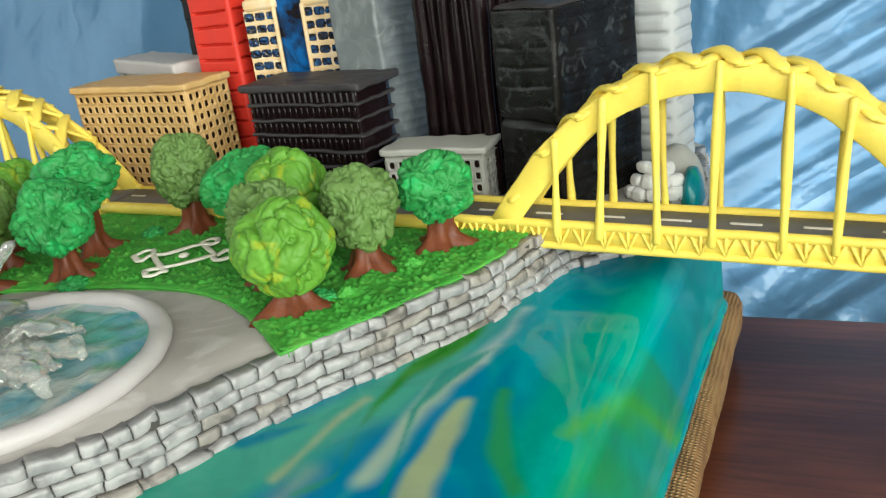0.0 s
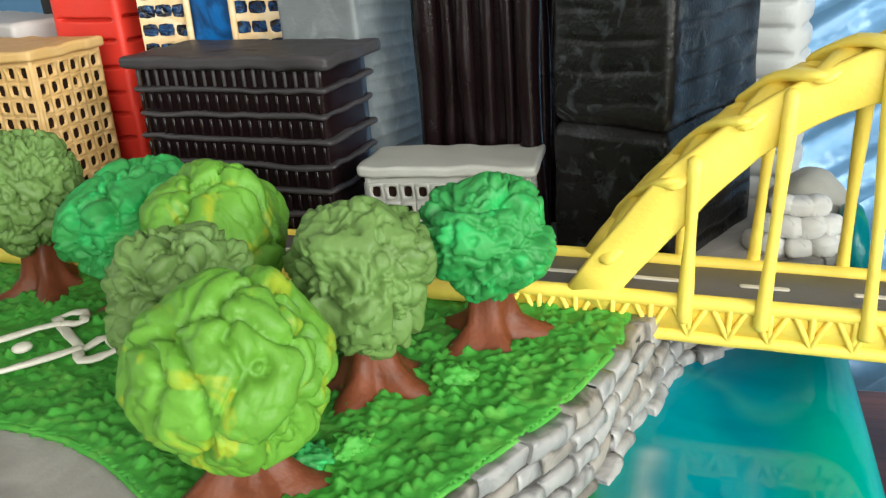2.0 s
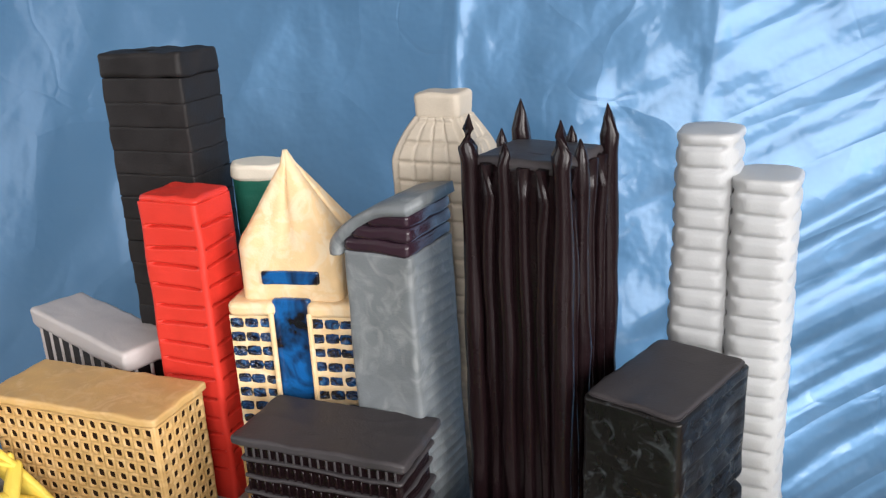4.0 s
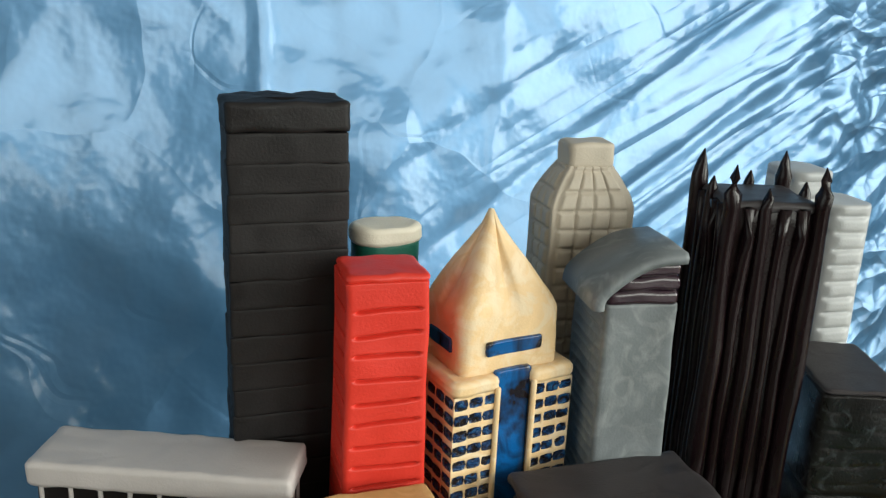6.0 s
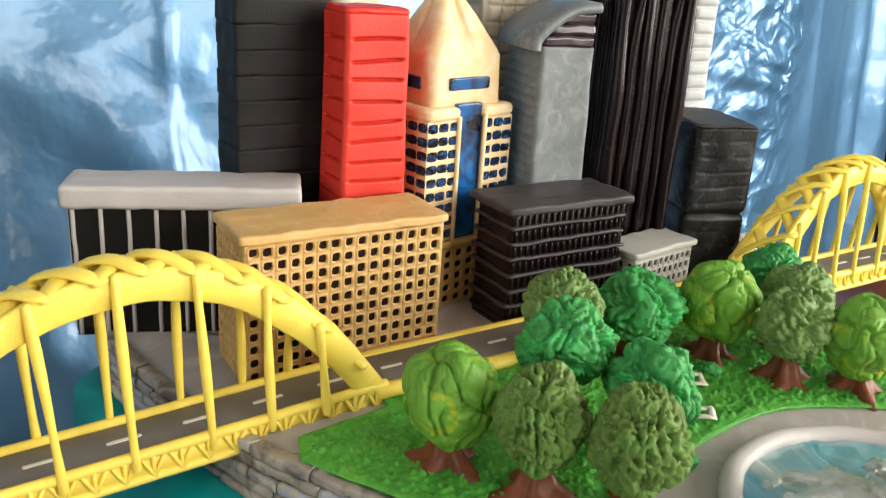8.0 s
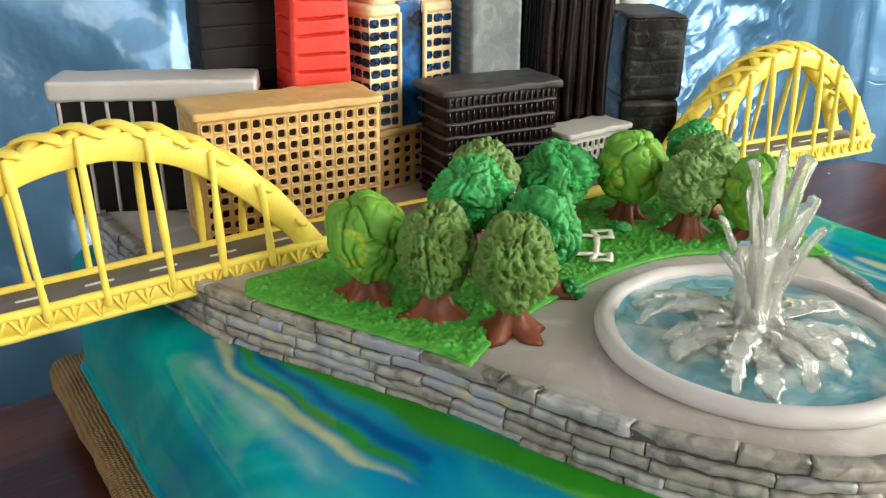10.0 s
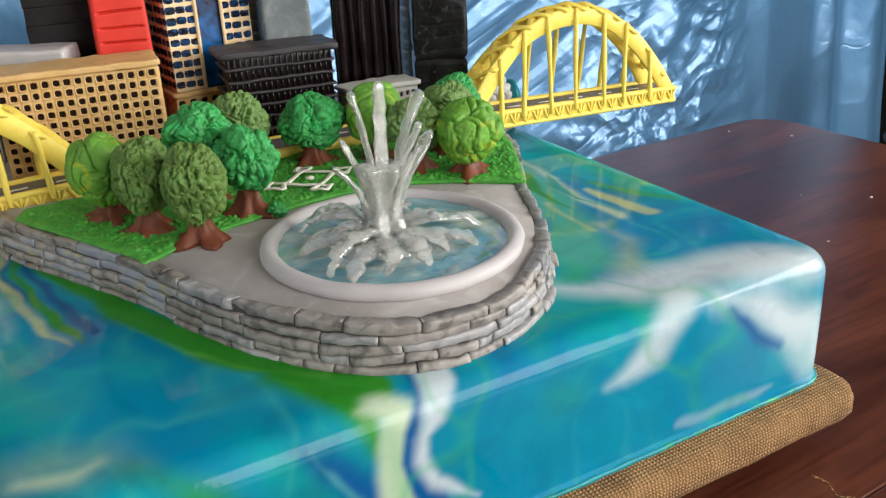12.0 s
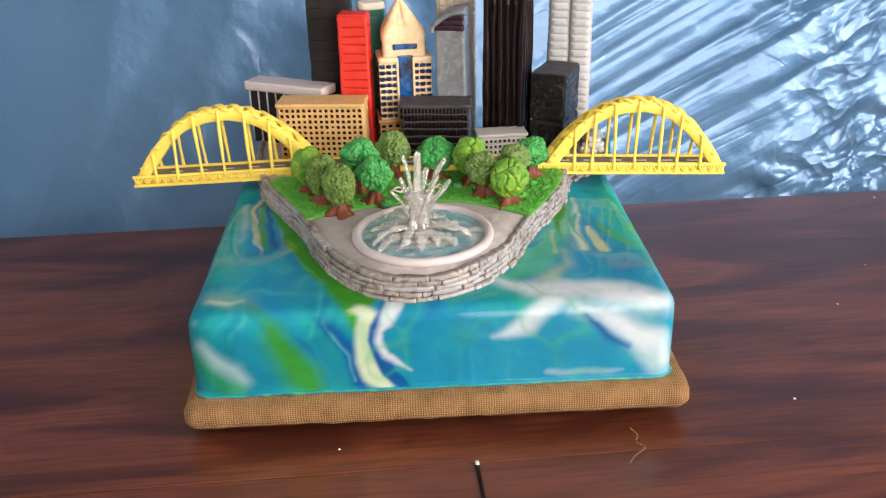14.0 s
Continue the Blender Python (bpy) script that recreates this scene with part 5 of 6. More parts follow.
def build_tree(at, r, hgt, mat, style, seed, label, cz=None, off=(0, 0)):
    tr = thing("tree", pose(at[0], at[1], TOP + 0.001, 0, 0, seed * 47), label, "tree", "trees in the park")
    bm = bmesh.new()
    rings = []
    n = 30
    for z, rad, lob in ((-0.0008, 0.0126, 0.50), (0.0010, 0.0116, 0.48), (0.003, 0.0088, 0.40), (0.006, 0.0064, 0.26), (0.010, 0.0054, 0.18), (0.015, 0.0050, 0.14), (0.022, 0.0050, 0.1)):
        ring = []
        for i in range(n):
            a = 2 * math.pi * i / n
            k = rad * (1 + lob * (0.6 * math.sin(5 * a + seed) + 0.5 * math.sin(3 * a + seed * 2)))
            ring.append(Vector((k * math.cos(a), k * math.sin(a), z)))
        rings.append(ring)
    loft(bm, rings)
    part("trunk", wobble(bm, 0.0012, 160, seed), BARK, tr)
    bm = bmesh.new()
    bmesh.ops.create_icosphere(bm, subdivisions=6, radius=1.0)
    s = Vector((seed * 3.1, seed * 1.3, -seed))
    long = [Vector((1.0, 1.0, 1.9)), Vector((1.8, 1.0, 1.1)), Vector((1.0, 1.8, 1.3))][seed % 3]
    for v in bm.verts:
        u = v.co.normalized()
        wv = noise.noise_vector(u * 1.4 + s) * 0.55 + noise.noise_vector(u * 3.5 - s) * 0.16
        if style == "swirl":
            g = Vector((u.x * 2.1, u.y * 2.1, u.z * 1.0)) + wv * 1.3
            k = 1.03 + 0.18 * noise.noise(u * 1.4 + s) - 0.19 * crease(g * 0.55 + s, 0.065) - 0.055 * crease(g * 1.15 - s, 0.05) + 0.025 * noise.noise(u * 5 + s) + 0.006 * noise.noise(u * 13)
        elif style == "pits":
            k = 1.05 + 0.16 * noise.noise(u * 1.5 + s) - 0.14 * crease(u * 1.4 + s + wv * 0.8, 0.05) - 0.15 * ease((noise.noise(Vector((u.x * 6.5, u.y * 6.5, u.z * 4.5)) + s + wv * 1.5) - 0.14) / 0.10)
            k += 0.020 * noise.noise(u * 19 + s) - 0.08 * ease((noise.noise(u * 11 - s + wv * 2) - 0.20) / 0.10)
        else:
            g = Vector((u.x * long.x, u.y * long.y, u.z * long.z)) + wv * 1.2
            k = 1.05 + 0.22 * noise.noise(u * 1.6 + s) - 0.22 * crease(g * 0.62 + s, 0.07) - 0.12 * crease(g * 1.30 - s, 0.06) - 0.07 * ease((noise.noise(u * 7 + wv * 2) - 0.20) / 0.12) + 0.016 * noise.noise(u * 13 + s)
        low = max(0.0, -u.z)
        v.co = Vector((u.x * r * k * (1 - 0.12 * low), u.y * r * k * (1 - 0.12 * low), u.z * hgt * k))
    crown = part("crown", bm, mat, tr)
    c = cz if cz is not None else 0.029
    crown.location = (off[0], off[1], c + 0.001)
    return tr


TREES = [((-0.1006, 0.2259), 0.0168, 0.0190, LEAF_LIGHT, "swirl", 1, "light green round tree with a smooth folded crown", 0.0262),
         ((-0.0874, 0.1939), 0.0154, 0.0188, LEAF_OLIVE, "pits", 2, "olive green tree with a deeply pricked crown", 0.0276),
         ((-0.0709, 0.1659), 0.0156, 0.0200, LEAF_OLIVE, "pits", 3, "olive green egg-shaped tree on the lawn's edge", 0.0276),
         ((-0.0375, 0.1865), 0.0172, 0.0172, LEAF_EMERALD, "knots", 4, "emerald green lumpy tree", 0.0285),
         ((-0.0505, 0.2180), 0.0180, 0.0160, LEAF_EMERALD, "knots", 5, "emerald green tree with a broad folded crown", 0.0370),
         ((-0.0151, 0.2523), 0.0170, 0.0178, LEAF_SAGE, "pits", 6, "sage green pricked tree beside the road", 0.0300),
         ((0.0265, 0.2430), 0.0205, 0.0166, LEAF_EMERALD, "knots", 7, "emerald green low tree beside the road", 0.0245),
         ((0.0605, 0.2235), 0.0178, 0.0192, LEAF_LIGHT, "swirl", 8, "lime green tree streaked with yellow", 0.0275),
         ((0.0684, 0.1900), 0.0160, 0.0170, LEAF_SAGE, "knots", 9, "sage green tree with a creased crown", 0.0262),
         ((0.0904, 0.1668), 0.0186, 0.0184, LEAF_LIGHT, "swirl", 10, "lime green tree streaked with yellow beside the plaza", 0.0240),
         ((0.1030, 0.2065), 0.0158, 0.0184, LEAF_SAGE, "knots", 11, "sage green tree with a deeply dented crown", 0.0257),
         ((0.1256, 0.2340), 0.0158, 0.0160, LEAF_EMERALD, "knots", 12, "emerald green tree beside the bridge", 0.0256)]
for row in TREES:
    build_tree(*row)


def build_bush(x, y, r, seed, mat):
    bu = thing("bush", pose(x, y, TOP + 0.001, 0, 0, seed * 61), "low clump of torn green paste at a tree's foot", "bush", "bushes on the lawn")
    bm = bmesh.new()
    bmesh.ops.create_icosphere(bm, subdivisions=4, radius=1.0)
    s = Vector((seed * 2.3, -seed, seed * 0.7))
    for v in bm.verts:
        u = v.co.normalized()
        k = 1.0 + 0.25 * noise.noise(u * 1.8 + s) - 0.40 * crease(u * 2.4 + s, 0.16)
        v.co = Vector((u.x * r * k, u.y * r * k * 0.8, u.z * r * 0.55 * k + r * 0.25))
    part("leaves", bm, mat, bu)


for k, (x, y, r) in enumerate(((-0.027, 0.176, 0.0075), (-0.060, 0.218, 0.0080), (0.098, 0.174, 0.0070), (0.106, 0.180, 0.0055), (0.045, 0.214, 0.0070), (0.121, 0.210, 0.0060), (-0.034, 0.240, 0.0070), (0.070, 0.206, 0.0060))):
    build_bush(x, y, r, k + 1, LEAF_EMERALD if k % 2 == 0 else GRASS)


k = 0
for row in range(3):
    for i in range(5 - row):
        a = radians(205 + 30 * i + 15 * row)
        x, y = 0.2085 + (0.0135 - 0.002 * row) * math.cos(a), 0.3060 + (0.0120 - 0.002 * row) * math.sin(a)
        ob = part("rock", slab(0.0082, 0.0062, 0, 0.0062, 0.0024, 0.0020, 3, 3, 0.0011, k * 2.3), WHITESTONE)
        ob.matrix_basis = pose(x, y, TOP + 0.0058 * row, 0, 0, math.degrees(a) + 90)
        tagged(ob, "crackled white paste stone in the heap behind the bridge", "rock", "rocks behind the bridge")
        k += 1


def build_mound(name, x, y, rx, ry, rz, mat, label, seed):
    bm = bmesh.new()
    bmesh.ops.create_icosphere(bm, subdivisions=4, radius=1.0)
    for v in bm.verts:
        u = v.co.normalized()
        q = 1 + 0.10 * noise.noise(u * 1.6 + Vector((seed, 0, 0))) + 0.03 * noise.noise(u * 6)
        v.co = Vector((u.x * rx * q, u.y * ry * q, max(-0.1, u.z) * rz * q))
    ob = part(name, bm, mat)
    ob.matrix_basis = pose(x, y, TOP - 0.001)
    tagged(ob, label, "mound")


build_mound("mound", 0.2130, 0.3200, 0.0150, 0.0140, 0.0205, PALE, "smooth pale grey paste hump behind the white stones", 3.0)
build_mound("bank", 0.2235, 0.3030, 0.0052, 0.0120, 0.0150, HEM, "small teal icing bank at the island's rear corner", 5.0)


# ---------------------------------------------------------------- fort outline on the lawn
def build_fort():
    z = TOP + 0.0042
    fort = thing("fort_outline", pose(0, 0, z), "cream piped outline of a small fort on the lawn", "lawn ornament")
    mid = Vector((0.0080, 0.2095, 0))
    tips = [Vector(p) - mid for p in ((-0.0190, 0.2080, 0), (0.0060, 0.1850, 0), (0.0345, 0.2110, 0), (0.0115, 0.2310, 0))]
    lines = []
    for k, v in enumerate(tips):
        side = Vector((-v.y, v.x, 0)) * 0.24
        lines.append([mid + v * 0.60, mid + v * 0.76 + side, mid + v * 1.02, mid + v * 0.76 - side, mid + v * 0.60])
        lines.append([mid + v * 0.62, mid + tips[(k + 1) % 4] * 0.62])
    for k, lp in enumerate(lines):
        pts = [p.lerp(q, i / 4) for p, q in zip(lp, lp[1:]) for i in range(4)] + [lp[-1]]
        pts = [(p.x, p.y, 0.0004 * math.sin(i * 1.3 + k)) for i, p in enumerate(pts)]
        part("piped_line", wobble(wobble(tube(bmesh.new(), pts, 0.0015, 8, 0.42), 0.0007, 160, k), 0.0003, 600, k), WHITEPAINT, fort)
    bm = bmesh.new()
    bmesh.ops.create_icosphere(bm, subdivisions=3, radius=0.0026)
    for v in bm.verts:
        v.co = Vector((0.0080 + v.co.x, 0.2095 + v.co.y, 0.45 * v.co.z))
    part("dot", bm, WHITEPAINT, fort)


build_fort()


# ---------------------------------------------------------------- crumbs on the table
def build_crumb(x, y, r, seed):
    bm = bmesh.new()
    bmesh.ops.create_icosphere(bm, subdivisions=2, radius=r)
    for v in bm.verts:
        v.co.z *= 0.6
    ob = part("crumb", wobble(bm, r * 0.5, 0.6 / r, seed), OFFWHITE)
    ob.matrix_basis = pose(x, y, TABLE_Z + r * 0.4, 0, 0, seed * 33)
    tagged(ob, "tiny off-white crumb of icing lying on the table", "crumb", "crumbs on the table")


for k, (x, y, r) in enumerate(((0.438, 0.151, 0.0012), (0.316, -0.002, 0.0012), (0.558, 0.189, 0.0016), (0.672, 0.360, 0.0014), (0.634, 0.418, 0.0013), (0.515, 0.233, 0.0008), (-0.081, -0.020, 0.0010))):
    build_crumb(x, y, r, k + 1.0)


# ---------------------------------------------------------------- chair beside the table
def build_chair():
    ch = thing("armchair", pose(1.18, 0.155, FLOOR_Z, 0, 0, -90), "reddish dark wooden armchair drawn up beside the table", "chair")
    part("seat", slab(0.50, 0.48, 0.42, 0.455, 0.03, 0.008, 8, 4, 0.002, 1), WOOD, ch)
    for x in (-0.22, 0.22):
        part("leg", block(x - 0.022, x + 0.022, -0.225, -0.181, 0, 0.70, 0.004), WOOD, ch, smooth=False)
        part("leg", block(x - 0.022, x + 0.022, 0.19, 0.234, 0, 0.90, 0.004), WOOD, ch, smooth=False)
        pts = [(x, -0.24, 0.700), (x, -0.05, 0.735), (x, 0.12, 0.770), (x, 0.215, 0.83)]
        part("arm", tube(bmesh.new(), curve_points(pts, 6), 0.030, 10, 0.55), WOOD, ch)
    part("top_rail", tube(bmesh.new(), curve_points([(-0.25, 0.215, 0.89), (0, 0.225, 0.93), (0.25, 0.215, 0.89)], 8), 0.035, 10, 0.7), WOOD, ch)
    for k in range(5):
        x = -0.14 + 0.07 * k
        part("back_slat", block(x - 0.012, x + 0.012, 0.205, 0.222, 0.455, 0.90, 0.003), WOOD, ch, smooth=False)


build_chair()


# ---------------------------------------------------------------- buildings
def at(x, y, rot, z=TOP):
    return pose(x, y, z, 0, 0, rot)


HOLE, BLUEPANE = pane_mesh("window", BROWN_HOLE), pane_mesh("window", BLUEBLACK)


def gridded_block(name, where, label, w, d, h, wall_mat, cols, side_cols, rows, z0, z1, roof_mat, roof_over, roof_h, pane, fw=0.55, fh=0.6, deep=0.0016, seed=0.0):
    b = thing(name, where, label, "building", "city buildings")
    bm = bmesh.new()
    for box in ((-w / 2 + deep, w / 2 - deep, -d / 2 + deep, d / 2 - deep, -0.001, h),):
        add_block(bm, *box)
    part("core", bm, wall_mat, b, smooth=False)
    corner = 0.0012
    faces = [((-w / 2 + corner, -d / 2, z0), (1, 0, 0), w - 2 * corner, cols), ((w / 2, -d / 2 + corner, z0), (0, 1, 0), d - 2 * corner, side_cols),
             ((-w / 2, d / 2 - corner, z0), (0, -1, 0), d - 2 * corner, side_cols)]
    for org, ux, ln, nc in faces:
        bm = bmesh.new()
        cs = pitted_wall(bm, org, ux, ln, z1 - z0, nc, rows, fw, fh, deep, seed, bulge=0.0009)
        wl = part("wall", bm, wall_mat, b)
        place_panes(pane, [(c, p * 1.02, q * 1.02) for c, p, q in cs], ux, wl)
    for cx, cy in ((-1, -1), (1, -1), (1, 1), (-1, 1)):
        x, y = cx * (w / 2 - 0.0010), cy * (d / 2 - 0.0010)
        part("corner_post", wobble(tube(bmesh.new(), [(x, y, q) for q in span(0, h, 14)], 0.0011, 8), 0.0003, 200, seed + cx), wall_mat, b)
    part("top_band", block(-w / 2 + 0.0002, w / 2 - 0.0002, -d / 2 + 0.0002, d / 2 - 0.0002, z1 - 0.0002, h), wall_mat, b, smooth=False)
    if z0 > 0.0005:
        part("plinth", block(-w / 2 + 0.0002, w / 2 - 0.0002, -d / 2 + 0.0002, d / 2 - 0.0002, -0.001, z0 + 0.0002), wall_mat, b, smooth=False)
    part("roof", slab(w + 2 * roof_over, d + 2 * roof_over, h - 0.0005, h + roof_h, 0.0015, 0.0010, 14, 3, 0.0007, seed + 2), roof_mat, b)
    return b


gridded_block("office_block", at(-0.0862, 0.3260, -8.5), "ochre office block with a grid of small dark windows", 0.0920, 0.0345, 0.0630, CREAM, 15, 6, 10, 0.001, 0.0615, CREAM, 0.0018, 0.0035, HOLE, 0.66, 0.68, 0.0012, seed=1.0)
gridded_block("office_block", at(0.1040, 0.2980, 0.5), "low pale grey block with small dark windows beside the road", 0.0515, 0.0235, 0.0275, PALE, 10, 4, 4, 0.001, 0.0250, PALE, 0.0020, 0.0030, HOLE, 0.58, 0.64, 0.0009, 4.0)


def banded_block():
    """Black office block with grey floor bands and tiny mullions."""
    b = thing("office_block", at(0.0350, 0.3100, -8.8), "glossy black office block with thin slate floor bands", "building", "city buildings")
    w, d, h = 0.0710, 0.0335, 0.0600
    bm = bmesh.new()
    tower(bm, w - 0.002, d - 0.002, span(-0.001, h, 20), 0.0015, 8, 2)
    part("core", bm, BLACK, b)
    n = 7
    for i in range(n):
        z = 0.004 + i * (h - 0.006) / (n - 0.3)
        part("floor_band", slab(w + 0.0014 * math.sin(i * 2.1) + 0.0016, d + 0.0016, z, z + 0.0018, 0.0015, 0.0008, 12, 3, 0.0010, i), SLATE if i else INK, b)
        for k in range(19):
            x = -w / 2 + 0.002 + k * (w - 0.004) / 18
            part("mullion", MULLION_PALE if i == n - 1 else MULLION, None, b, at=Matrix.LocRotScale((x, -d / 2 + 0.0002, z + 0.0048), None, (1, 1, 1)))
    part("roof", slab(w + 0.0075, d + 0.005, h, h + 0.0042, 0.0015, 0.0012, 14, 3, 0.0009, 21), SLATE, b)


bm = bmesh.new()
tube(bm, [(0, 0, -0.0026), (0, 0, 0), (0, 0, 0.0026)], 0.00055, 6)
MULLION = finish("mullion", bm, BLACK)
bm = bmesh.new()
tube(bm, [(0, 0, -0.0026), (0, 0, 0), (0, 0, 0.0026)], 0.0006, 6)
MULLION_PALE = finish("mullion", bm, SLATE)
banded_block()


def ribbed_hall():
    """Long black hall with pale ribs and a thick pale roof."""
    b = thing("hall", at(-0.1245, 0.3908, -30.0), "long black hall with pale grey ribs and a thick roof slab", "building", "city buildings")
    w, d, h = 0.0985, 0.0250, 0.0630
    bm = bmesh.new()
    tower(bm, w, d, span(-0.001, h, 14), 0.001, 10, 2)
    part("core", bm, INK, b)
    for side in (-1, 1):
        for k in range(9):
            x = -w / 2 + 0.002 + k * (w - 0.004) / 8
            part("rib", tube(bmesh.new(), [(x + 0.0004 * noise.noise(Vector((k, q * 90, side))), side * (d / 2 + 0.0002), q) for q in span(0, h, 8)], 0.0010, 6), LIGHTGREY, b)
    for side in (-1, 1):
        for k in range(3):
            y = -d / 2 + 0.004 + k * (d - 0.008) / 2
            part("rib", tube(bmesh.new(), [(side * (w / 2 + 0.0002), y, q) for q in span(0, h, 5)], 0.0010, 6), LIGHTGREY, b)
    part("roof", slab(w + 0.006, d + 0.006, h - 0.0030, h + 0.0078, 0.002, 0.0018, 18, 4, 0.0006, 8), LIGHTGREY, b)


ribbed_hall()


def red_tower():
    b = thing("tower", at(-0.0474, 0.3610, -10), "bright red tower scored with short horizontal slots", "tower", "city buildings")
    h = 0.1475
    rows = [0.016 + i * 0.0093 for i in range(14)]

    def push(k, u, z):
        if not 0.03 < u < 0.97:
            return 0.0
        edge = min(1.0, (u - 0.03) / 0.05, (0.97 - u) / 0.05)
        g = 0.0
        for i, q in enumerate(rows):
            tilt = q + (u - 0.5) * 0.0012 * math.sin(i * 1.7 + k) + 0.0006 * math.sin(i * 4.1) + 0.00012 * math.sin(u * 6 + i * 2.3)
            g = max(g, math.exp(-((z - tilt) / 0.00055) ** 2))
        return -0.0030 * g * edge

    def size(z):
        t = z / h
        return 1.10 - 0.10 * t, 1.10 - 0.10 * t, 0, 0

    bm = bmesh.new()
    tower(bm, 0.0320, 0.0270, span(-0.001, h, 440), 0.0022, 26, 4, push, size, 0.0004)
    part("body", wobble(bm, 0.0008, 45, 2), RED, b)
    part("roof", slab(0.0318, 0.0268, h - 0.0005, h + 0.0032, 0.003, 0.0016, 8, 4, 0.0008, 31), RED, b)


red_tower()


def black_tower():
    b = thing("tower", at(-0.0735, 0.4010, -8.5), "tall matt charcoal tower built of stacked horizontal storeys", "tower", "city buildings")
    w, d, h = 0.0470, 0.0310, 0.1980
    n = 17
    for i in range(n):
        z0 = i * h / n
        part("storey", slab(w + 0.0004 * math.sin(i * 2.3), d, z0 - 0.0002, z0 + h / n, 0.0014, 0.0005, 8, 4, 0.0007, i * 3.1), CHARCOAL, b)
    part("cap", slab(w + 0.0012, d + 0.001, h, h + 0.0118, 0.003, 0.0018, 8, 4, 0.0012, 77), CHARCOAL, b)


black_tower()


def green_tower():
    b = thing("tower", at(-0.0275, 0.4045, 0), "dark green round tower with a white cap", "tower", "city buildings")
    bm = bmesh.new()
    tower(bm, 0.030, 0.020, span(-0.001, 0.146, 120), 0.009, 4, 6, lambda k, u, z: -0.0005 * math.exp(-(((z % 0.009) - 0.0045) / 0.0007) ** 2))
    part("body", bm, GREEN, b)
    part("cap", slab(0.0315, 0.0215, 0.146, 0.1545, 0.0095, 0.002, 6, 6, 0.0007, 3), OFFWHITE, b)


green_tower()


def pyramid_tower():
    b = thing("tower", at(0.0050, 0.3660, 2), "ivory tower with blue glass panels and a pinched pyramid roof", "tower", "city buildings")
    w, d = 0.0575, 0.0460
    sh, up = 0.1030, 0.1280
    # wings with rows of blue windows
    cs_all = []
    gap = 0.0165
    ww = (w - gap) / 2
    for sx in (-1, 1):
        cx = sx * (gap / 2 + ww / 2)
        bm = bmesh.new()
        add_block(bm, cx - ww / 2 + 0.0013, cx + ww / 2 - 0.0013, -d / 2 + 0.0013, d / 2 - 0.001, 0.034, sh - 0.001)
        part("wing_core", bm, IVORY, b, smooth=False)
        faces = [((cx - ww / 2, -d / 2, 0.036), (1, 0, 0), ww, 3)]
        faces.append(((cx + ww / 2, -d / 2, 0.036), (0, 1, 0), d, 6) if sx > 0 else ((cx - ww / 2, d / 2, 0.036), (0, -1, 0), d, 6))
        for org, ux, ln, nc in faces:
            bm = bmesh.new()
            cs = pitted_wall(bm, org, ux, ln, 0.062, nc, 9, 0.84, 0.58, 0.0013, sx * 3.0)
            wl = part("wall", bm, IVORY, b)
            place_panes(BLUEPANE, [(c - Vector((0, 0, 1)).cross(Vector(ux)) * 0.0013 + noise.noise_vector(c * 400) * 0.0005, p * 1.12, q * 1.12) for c, p, q in cs], ux, wl)
        part("wing_top", slab(ww + 0.0016, d + 0.0016, 0.0972, sh + 0.0012, 0.003, 0.0022, 6, 4, 0.0006, sx), IVORY, b, at=Matrix.Translation((cx, 0, 0)))
        part("pilaster", tube(bmesh.new(), [(sx * (gap / 2 + 0.0006), -d / 2 - 0.0004, q) for q in span(0.034, 0.099, 12)], 0.0013, 8), IVORY, b)
    bm = bmesh.new()
    tower(bm, gap + 0.001, 0.004, span(0.034, 0.104, 20), 0.001, 6, 2)
    part("glass_panel", bm, BLUEGLASS, b, "marbled blue and black glass panel", at=Matrix.Translation((0, -d / 2 + 0.0035, 0)))
    # upper storey and pinched roof
    bm = bmesh.new()
    rings = []
    for z, sx, sy, rr in ((sh - 0.004, 0.0470, 0.0385, 0.004), (sh + 0.006, 0.0470, 0.0380, 0.004), (sh + 0.016, 0.0475, 0.0380, 0.005), (up, 0.0480, 0.0375, 0.006), (up + 0.004, 0.0455, 0.0355, 0.007),
                          (up + 0.010, 0.0370, 0.0300, 0.006), (up + 0.018, 0.0270, 0.0230, 0.005), (up + 0.026, 0.0170, 0.0150, 0.004), (up + 0.034, 0.0070, 0.0070, 0.0025), (up + 0.040, 0.0022, 0.0022, 0.001)):
        ring = []
        for x, y, _, k, u in rrect(sx, sy, rr, z, 4, 12):
            pinch = 0.0
            if u >= 0 and z > up - 0.002:
                pinch = -0.0032 * math.exp(-((u - 0.5) / 0.07) ** 2) * min(1, (z - up + 0.002) / 0.008) * min(1.0, sx / 0.02)
            lean = max(0.0, z - up) / 0.04
            ring.append(Vector((x + NORMAL[k][0] * pinch - 0.0030 * lean, y + NORMAL[k][1] * pinch - 0.001 * lean, z)))
        rings.append(ring)
    loft(bm, rings)
    part("roof", wobble(bm, 0.0008, 60, 6), IVORY, b)
    pw = slab(0.0265, 0.0062, 0, 0.0022, 0.001, 0.0006, 6, 2, 0.0003, 5)
    part("roof_window", pw, BLUEGLASS, b, at=pose(0.0005, -0.0180, sh + 0.0118, 90))
    part("roof_window", slab(0.0190, 0.0062, 0, 0.0022, 0.001, 0.0006, 6, 2, 0.0003, 9), BLUEGLASS, b, at=pose(-0.0225, -0.001, sh + 0.0118, 90, 0, -90))
    part("roof_window", slab(0.0190, 0.0062, 0, 0.0022, 0.001, 0.0006, 6, 2, 0.0003, 9), BLUEGLASS, b, at=pose(0.0225, -0.001, sh + 0.0118, 90, 0, 90))
    # lower storeys
    bm = bmesh.new()
